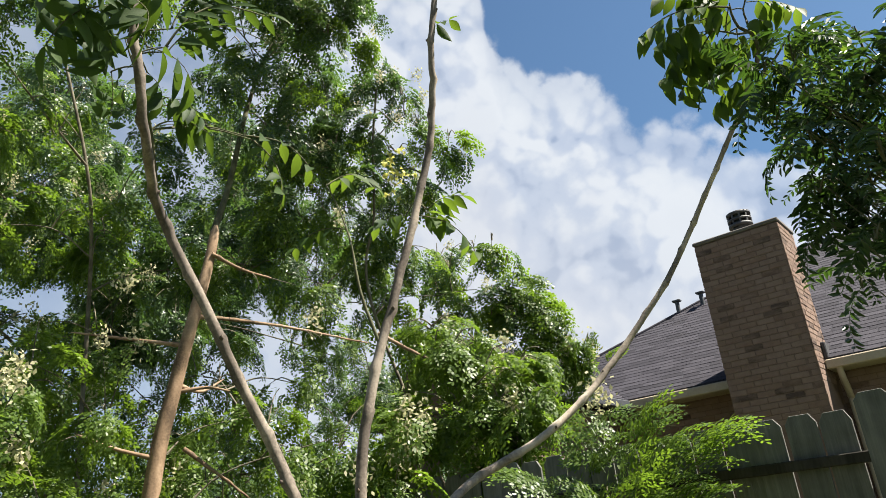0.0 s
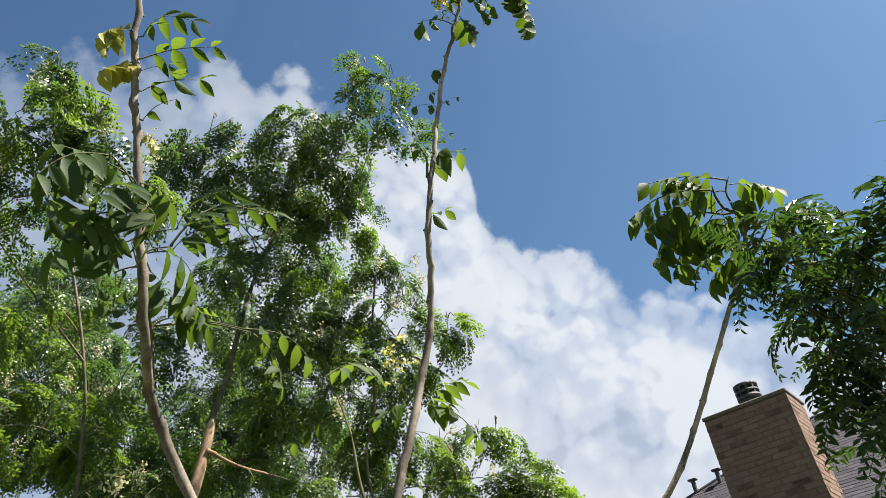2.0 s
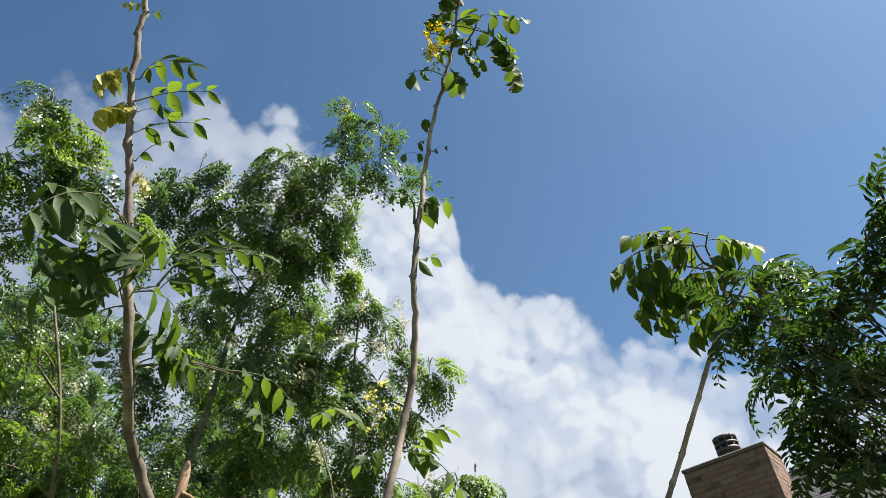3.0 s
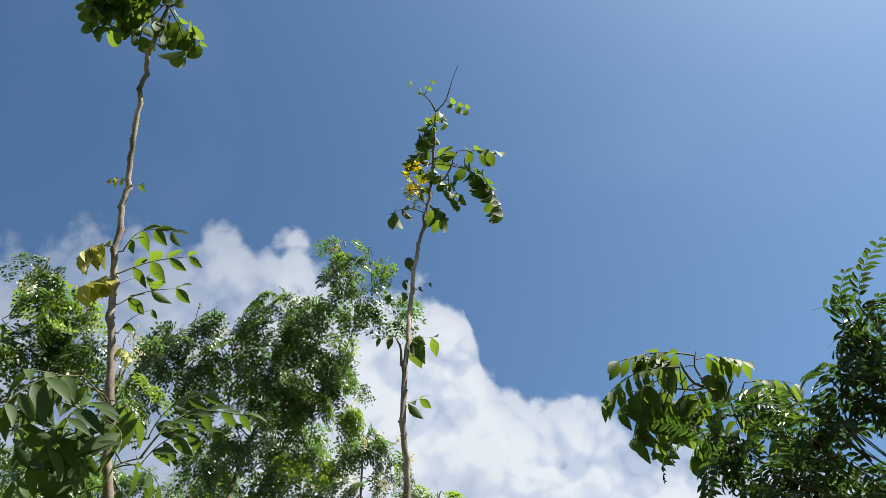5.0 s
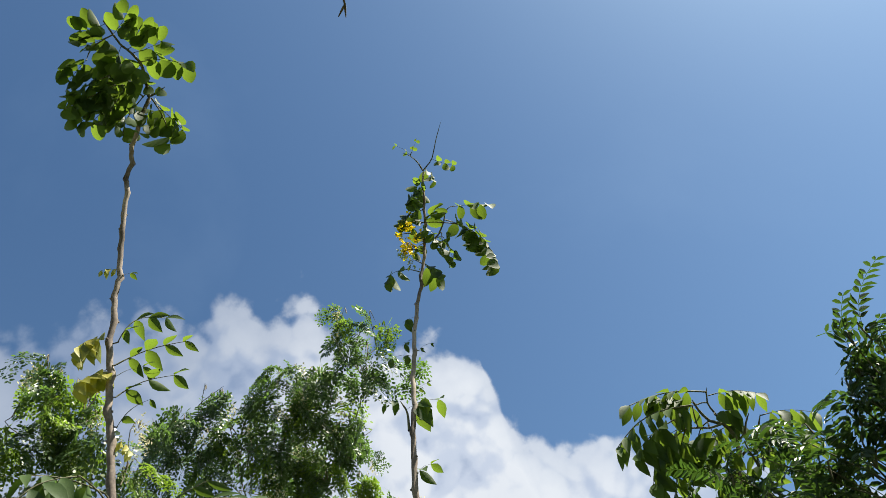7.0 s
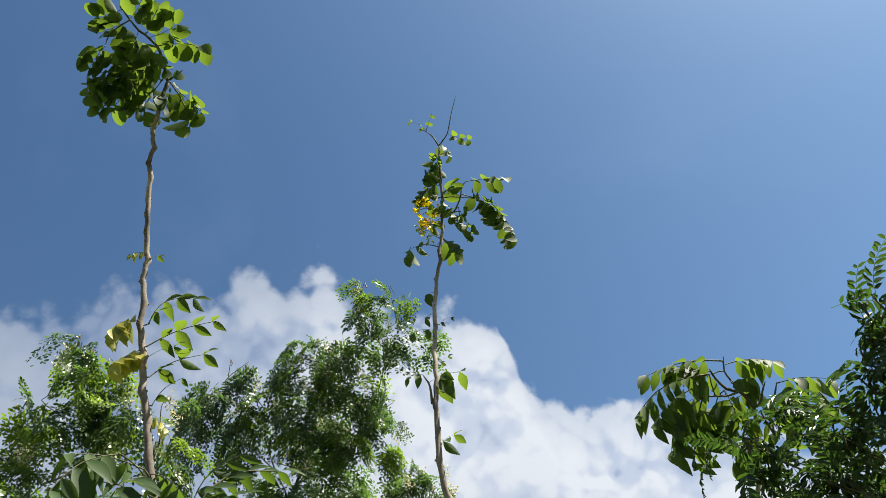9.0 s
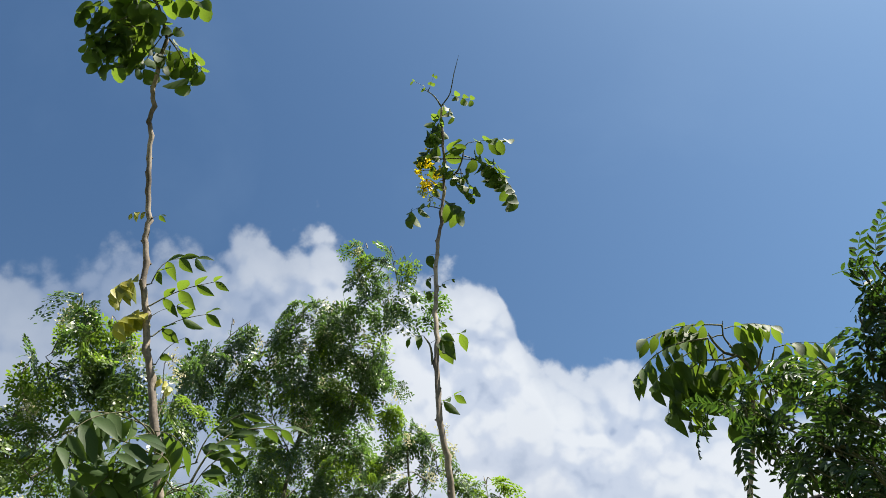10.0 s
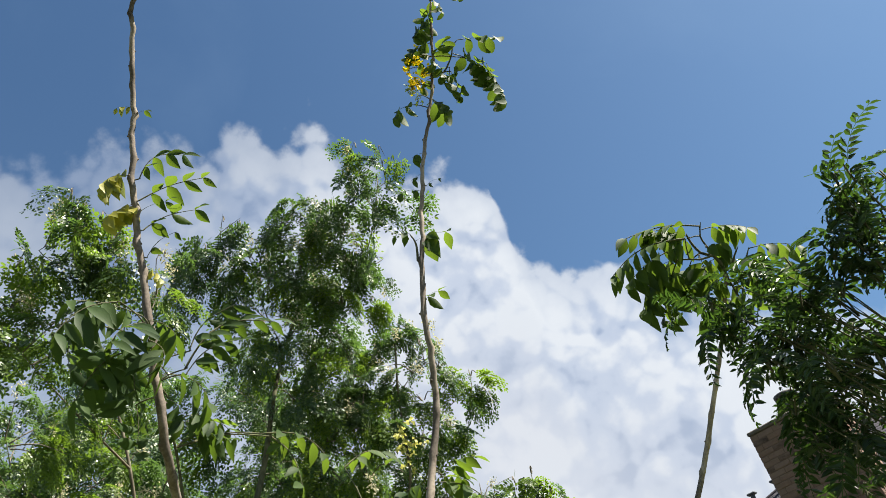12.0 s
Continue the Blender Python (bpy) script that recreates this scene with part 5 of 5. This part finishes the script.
def add_moringa(label, trunk, thick, lobes, seed, extra=(), upper=None, density=1.0, bloom=0.18, scale=1.0, flowers=(), bark=None, leaves=FERNS, young=5.9):
    r = np.random.default_rng(seed)
    tree = tagged(new("moringa_tree"), label, "tree")
    me, line, radii, _ = stem_mesh("trunk", trunk, thick, thick * 0.45, bark or TWIG_BARK, sides=12)
    put("trunk", me, tree, label="tan rough-barked trunk" if bark else "")
    frame_points = [line[len(line) // 4:]]
    if upper:
        me, line, _, _ = stem_mesh("leader", upper, thick * 0.34, 0.008, SHOOT_BARK)
        put("leader", me, tree, label="thin dark upper stem")
        frame_points.append(line)
    for pts in extra:
        me, line, _, _ = stem_mesh("limb", pts, 0.014, 0.005, FERN_BARK, 0.16, 0.010)
        limb = put("limb", me, tree, label="tan bare side limb")
        for _ in range(4):
            k = r.integers(len(line) // 3, len(line) - 1)
            w = unit(unit(line[-1] - line[0]) + r.normal(0, 0.7, 3)) * r.uniform(0.08, 0.22)
            put("twig", stem_mesh("twig", [line[k], line[k] + w * 0.5 + r.normal(0, 0.01, 3), line[k] + w], 0.004, 0.002, TWIG_BARK, sides=5)[0], limb)
    places, ways, sizes, twigs, blooms = [], [], [], [], []

    def spray(root, out, reach, fronds):
        """A twig with a tuft of leaves at its end."""
        end = root + out * reach
        twig, _ = curve_points([root, (root + end) / 2 + (0, 0, 0.05), end], 0.15)
        twigs.append(tube_arrays(twig, np.linspace(0.006, 0.0025, len(twig)), 4))
        for _ in range(fronds):
            w = unit(out * (0.7, 0.7, 0.3) + r.normal(0, 0.42, 3) * (1, 1, 0.5) + (0, 0, -0.32))
            places.append(end + r.normal(0, 0.02, 3) - out * r.uniform(0, 0.25)), ways.append(w), sizes.append(scale * r.uniform(0.6, 1.0))
        return end

    foot = np.concatenate(frame_points).mean(0)
    for x, y, z, s in sorted(lobes, key=lambda q: abs(q[2] - foot[2]) + math.hypot(q[0] - foot[0], q[1] - foot[1])):
        centre = np.array([x, y, z])
        known = np.concatenate(frame_points)
        cost = np.linalg.norm(known - centre, axis=1) + 1.2 * np.maximum(0, known[:, 2] - z + 0.25)
        start = known[np.argmin(cost)]
        mid = (start + centre) / 2 + np.array([r.normal(0, 0.08), r.normal(0, 0.08), 0.06])
        far = np.linalg.norm(centre - start)
        if far < 0.2:
            start = centre - np.array([0.02, 0.03, 0.2 + s * 0.5])
            mid, far = (start + centre) / 2 + np.array([0.01, 0, 0]), 0.25
        me, limb, _, _ = stem_mesh("limb", [start, mid, centre], 0.003 + 0.0048 * min(2.0, far), 0.002, TWIG_BARK, sides=6)
        put("limb", me, tree)
        frame_points.append(limb[len(limb) // 3: -2])
        for _ in range(int(0.4 + 1.4 * far) if s > 0.07 else 0):
            spray(limb[int(len(limb) * r.uniform(0.35, 0.95))], unit(r.normal(0, 1, 3) + (0, 0, 0.2)), r.uniform(0.1, 0.3), r.integers(2, 4))
        stretch = r.uniform(0.6, 1.3, 3)
        for _ in range(int(density * (3.4 + 10.0 * s) + r.random()) if s > 0.07 else 1 + int(s > 0.045)):
            out = unit(r.normal(0, 1, 3) * stretch + (0, 0, 0.35))
            end = spray(centre + out * s * 0.1 - np.array([0, 0, 0.08]), out, s * r.uniform(0.3, 1.15) ** 0.7, 2 if s < 0.07 else r.integers(2, 4) if s < 0.2 else r.integers(3, 6))
            if r.random() < bloom:
                blooms.append(end)
    tagged(put("twig_tangle", sheet("twig_tangle", *joined(twigs), TWIG_BARK), tree), kind="stuff")
    blooms += [np.array(q) for q in flowers]
    places, ways, sizes = np.array(places), np.array(ways), np.array(sizes)
    # young growth low down; leftward the paler leaf also brightens shaded fronds
    fresh_or_lit = places[:, 2] + 0.35 * places[:, 1] + 0.35 * np.minimum(0, places[:, 0] + 1.6) + r.normal(0, 0.8, len(places)) < young
    for pick, material, words in ((~fresh_or_lit, FERN_LEAF, "feathery grey-green foliage"), (fresh_or_lit, FERN_YOUNG, "fresh green feathery lower foliage, paler as if sunlit")):
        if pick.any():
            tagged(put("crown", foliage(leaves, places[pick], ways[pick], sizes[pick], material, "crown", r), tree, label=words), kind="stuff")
    for spot in blooms:
        big = 1.5 if spot[2] < 3.2 else 1.0
        quads = []
        for _ in range(56):
            w, c = unit(r.normal(0, 1, 3)), spot + r.normal(0, 0.023 * big, 3) * (1, 1, 1.7)
            quads.append(kites(c[None], w[None], unit(np.cross(w, r.normal(0, 1, 3)))[None], np.array([0.024 * big]), np.array([0.013 * big]))[0])
        pts = np.array(quads).reshape(-1, 3)
        put("blossom", sheet("blossom", pts, np.arange(len(pts)).reshape(-1, 4), PETAL_CREAM), tree, label="cream white flower cluster")["kind"] = "stuff"
    return tree


add_moringa("tall moringa tree with tan trunk and cream flowers", MORINGA_TRUNK, 0.068, LOBES_CENTRE_DOME + LOBES_CENTRE_BODY + LOBES_CENTRE_SPRAYS + LOBES_CENTRE_LOW, 1, (LIMB_1, LIMB_2, LIMB_3, LIMB_4, LIMB_5, LIMB_6, LIMB_7, LIMB_8), MORINGA_UPPER, flowers=BLOOMS, bark=FERN_BARK, density=0.52)
add_moringa("leafy moringa tree beside the fence", LEFT_TRUNK, 0.022, LOBES_LEFT_CROWN + LOBES_LEFT_MIDDLE + LOBES_LEFT_LOW, 2, bloom=0.40, flowers=BLOOMS_LEFT, density=0.55)
add_moringa("smaller moringa tree with drooping fine foliage", RIGHT_TRUNK, 0.018, LOBES_RIGHT_CROWN + LOBES_RIGHT_UPPER + LOBES_RIGHT_MIDDLE + LOBES_RIGHT_LOW, 3, flowers=BLOOMS_LOW + BLOOMS_RIGHT, density=0.85)


# the denser growth further back, past the fence
back_rng = np.random.default_rng(40)
back_lobes = []
for k in range(46):
    az, el, far = radians(back_rng.uniform(-46, -3)), radians(back_rng.uniform(0, 33)), back_rng.uniform(8.6, 10.4)
    back_lobes.append((far * math.sin(az) * math.cos(el), far * math.cos(az) * math.cos(el), 1.5 + far * math.sin(el), back_rng.uniform(0.4, 0.75)))
for k in range(34):
    az, el, far = radians(back_rng.uniform(-47, -20)), radians(back_rng.uniform(2, 30)), back_rng.uniform(7.6, 9.6)
    back_lobes.append((far * math.sin(az) * math.cos(el), far * math.cos(az) * math.cos(el), 1.5 + far * math.sin(el), back_rng.uniform(0.4, 0.7)))
# the low young limit keeps these crowns darker, shade put into leaf colour
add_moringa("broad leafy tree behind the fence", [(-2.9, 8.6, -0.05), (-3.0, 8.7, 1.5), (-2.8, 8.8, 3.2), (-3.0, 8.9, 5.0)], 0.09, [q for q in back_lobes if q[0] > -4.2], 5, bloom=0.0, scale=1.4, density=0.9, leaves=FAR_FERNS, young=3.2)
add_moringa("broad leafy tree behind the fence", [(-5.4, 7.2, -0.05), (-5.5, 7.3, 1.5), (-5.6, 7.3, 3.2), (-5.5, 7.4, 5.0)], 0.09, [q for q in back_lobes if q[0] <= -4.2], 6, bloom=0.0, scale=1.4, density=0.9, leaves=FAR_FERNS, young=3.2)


def add_young_moringa():
    r = np.random.default_rng(9)
    plant = tagged(new("moringa_sapling"), "bright green feathery moringa sapling in front of the fence", "sapling")
    root = np.array([0.35, 3.3, -0.03])
    me, line, _, _ = stem_mesh("trunk", [root, root + (0.02, 0.02, 0.6), root + (0.05, 0.03, 1.3)], 0.022, 0.010, FERN_BARK)
    put("trunk", me, plant)
    fronds = [fern_template(90 + k, 8, 0.34, 0.027, 0.46, 0.14, 0.35) for k in range(6)]
    places, ways, sizes = [], [], []
    for tip in SPRAY_TIPS:
        tip = np.array(tip)
        start = line[int(len(line) * r.uniform(0.5, 0.98))]
        inner = start + (tip - start) * 0.45
        put("branch", stem_mesh("branch", [start, (start + inner) / 2 + (0, 0, 0.05), inner], 0.008, 0.004, TWIG_BARK, sides=5)[0], plant)
        for _ in range(5):
            w = unit(unit(tip - inner) * (0.9, 0.9, 0.5) + r.normal(0, 0.22, 3) * (1, 1, 0.3) + (0.05, -0.1, 0.02))
            places.append(inner + (tip - inner) * r.uniform(0, 0.5)), ways.append(w), sizes.append(r.uniform(0.75, 1.1))
    tagged(put("crown", foliage(fronds, np.array(places), np.array(ways), np.array(sizes), FERN_YOUNG, "crown", r, 0.10), plant, label="bright green feathery fronds"), kind="stuff")


add_young_moringa()


# ---- curry leaf tree beside the fence ----
def add_curry_tree():
    r = np.random.default_rng(22)
    tree = tagged(new("curry_leaf_tree"), "dense dark green tree with narrow glossy leaflets", "tree")
    me, line, _, _ = stem_mesh("trunk", [(1.72, 2.05, -0.05), (1.69, 2.0, 1.0), (1.63, 1.96, 1.9), (1.58, 1.92, 2.5)], 0.045, 0.014, SHOOT_BARK)
    put("trunk", me, tree, label="dark brown trunk")
    leaves = [curry_template(120 + k) for k in range(7)]
    places, ways, sizes, twigs = [], [], [], []
    for x, y, z, s in LOBES_DARK + LOBES_DARK_TOP + LOBES_DARK_LOW + LOBES_DARK_INNER:
        centre = np.array([x, y, z])
        low = line[line[:, 2] < max(z - 0.75, 1.1)]
        start = low[np.argmin(np.linalg.norm(low - centre, axis=1))]
        put("limb", stem_mesh("limb", [start, start * 0.6 + centre * 0.4 + (0, 0, -0.08) + r.normal(0, 0.04, 3), centre], 0.004, 0.002, SHOOT_BARK, sides=6)[0], tree)
        for _ in range(int(1.4 + 15 * s)):
            out = unit(r.normal(0, 1, 3) + (0, 0, 0.1))
            end = centre + out * s * r.uniform(0.3, 1.0) ** 0.7
            root = centre - np.array([0, 0, 0.05])
            twig, _ = curve_points([root, (root + end) / 2 + (0, 0, 0.03), end], 0.08)
            twigs.append(tube_arrays(twig, np.linspace(0.004, 0.002, len(twig)), 4))
            for _ in range(r.integers(1, 4)):
                w = unit(out * (0.8, 0.8, 0.3) + r.normal(0, 0.45, 3) * (1, 1, 0.5) + (-0.12, -0.12, 0.0))
                places.append(end - out * r.uniform(0, 0.12)), ways.append(w), sizes.append(r.uniform(0.58, 0.96))
    tagged(put("twig_tangle", sheet("twig_tangle", *joined(twigs), SHOOT_BARK), tree), kind="stuff")
    tagged(put("crown", foliage(leaves, np.array(places), np.array(ways), np.array(sizes), DARK_LEAF, "crown", r), tree, label="glossy dark green pinnate leaves"), kind="stuff")


add_curry_tree()

# ---- twig hanging from a branch overhead ----
hanging = tagged(put("dead_branch", stem_mesh("dead_branch", TWIG, 0.03, 0.0045, SCAR_BARK)[0]), "thin dark dry arching branch with forked tip", "branch")
for tip in TWIG_TIPS:
    put("twig_end", stem_mesh("twig_end", [TWIG[-1], tip], 0.005, 0.004, SCAR_BARK)[0], hanging)


# ---- bricks, last ----
def add_bricks():
    long, high, joint = 0.196, 0.060, 0.009
    full = box_mesh("brick", (long, 0.02, high), BRICK, 0.003, (0, 0, 0))
    half = box_mesh("brick", (long / 2 - joint / 2, 0.02, high), BRICK, 0.003, (0, 0, 0))
    course = high + joint

    def face(parent, matrix, width, z0, z1, keep=lambda x, z: True):
        k, z = 0, z0
        while z + high < z1:
            x = 0.0
            if k % 2:
                put("brick", half, parent, matrix @ Matrix.Translation((x, rng.uniform(-0.003, 0.002), z)))
                x += long / 2 + joint / 2
            while x + long <= width + 0.012:
                if keep(x, z):
                    put("brick", full, parent, matrix @ Matrix.Translation((x, rng.uniform(-0.004, 0.002), z + rng.uniform(-0.002, 0.002))))
                x += long + joint
            if width - x > 0.06:
                put("brick", half, parent, matrix @ Matrix.Translation((width - long / 2 + joint / 2, rng.uniform(-0.003, 0.002), z)))
            z += course
            k += 1

    face(chimney, Matrix.Identity(4), CHIMNEY_W, 2.28, CHIMNEY_TOP - 0.05)
    face(chimney, Matrix.Translation((CHIMNEY_W, 0, 0)) @ Matrix.Rotation(math.pi / 2, 4, "Z"), CHIMNEY_D - 0.005, 2.70, CHIMNEY_TOP - 0.05)
    wall = next(ob for ob in house.children if ob.name.startswith("wall"))
    face(wall, Matrix.Translation((-1.3, 0.715, 0)), 1.28, 2.14, 2.86)
    face(wall, Matrix.Translation((CHIMNEY_W + 0.02, 0.715, 0)), 1.6, 2.14, 2.86)


add_bricks()
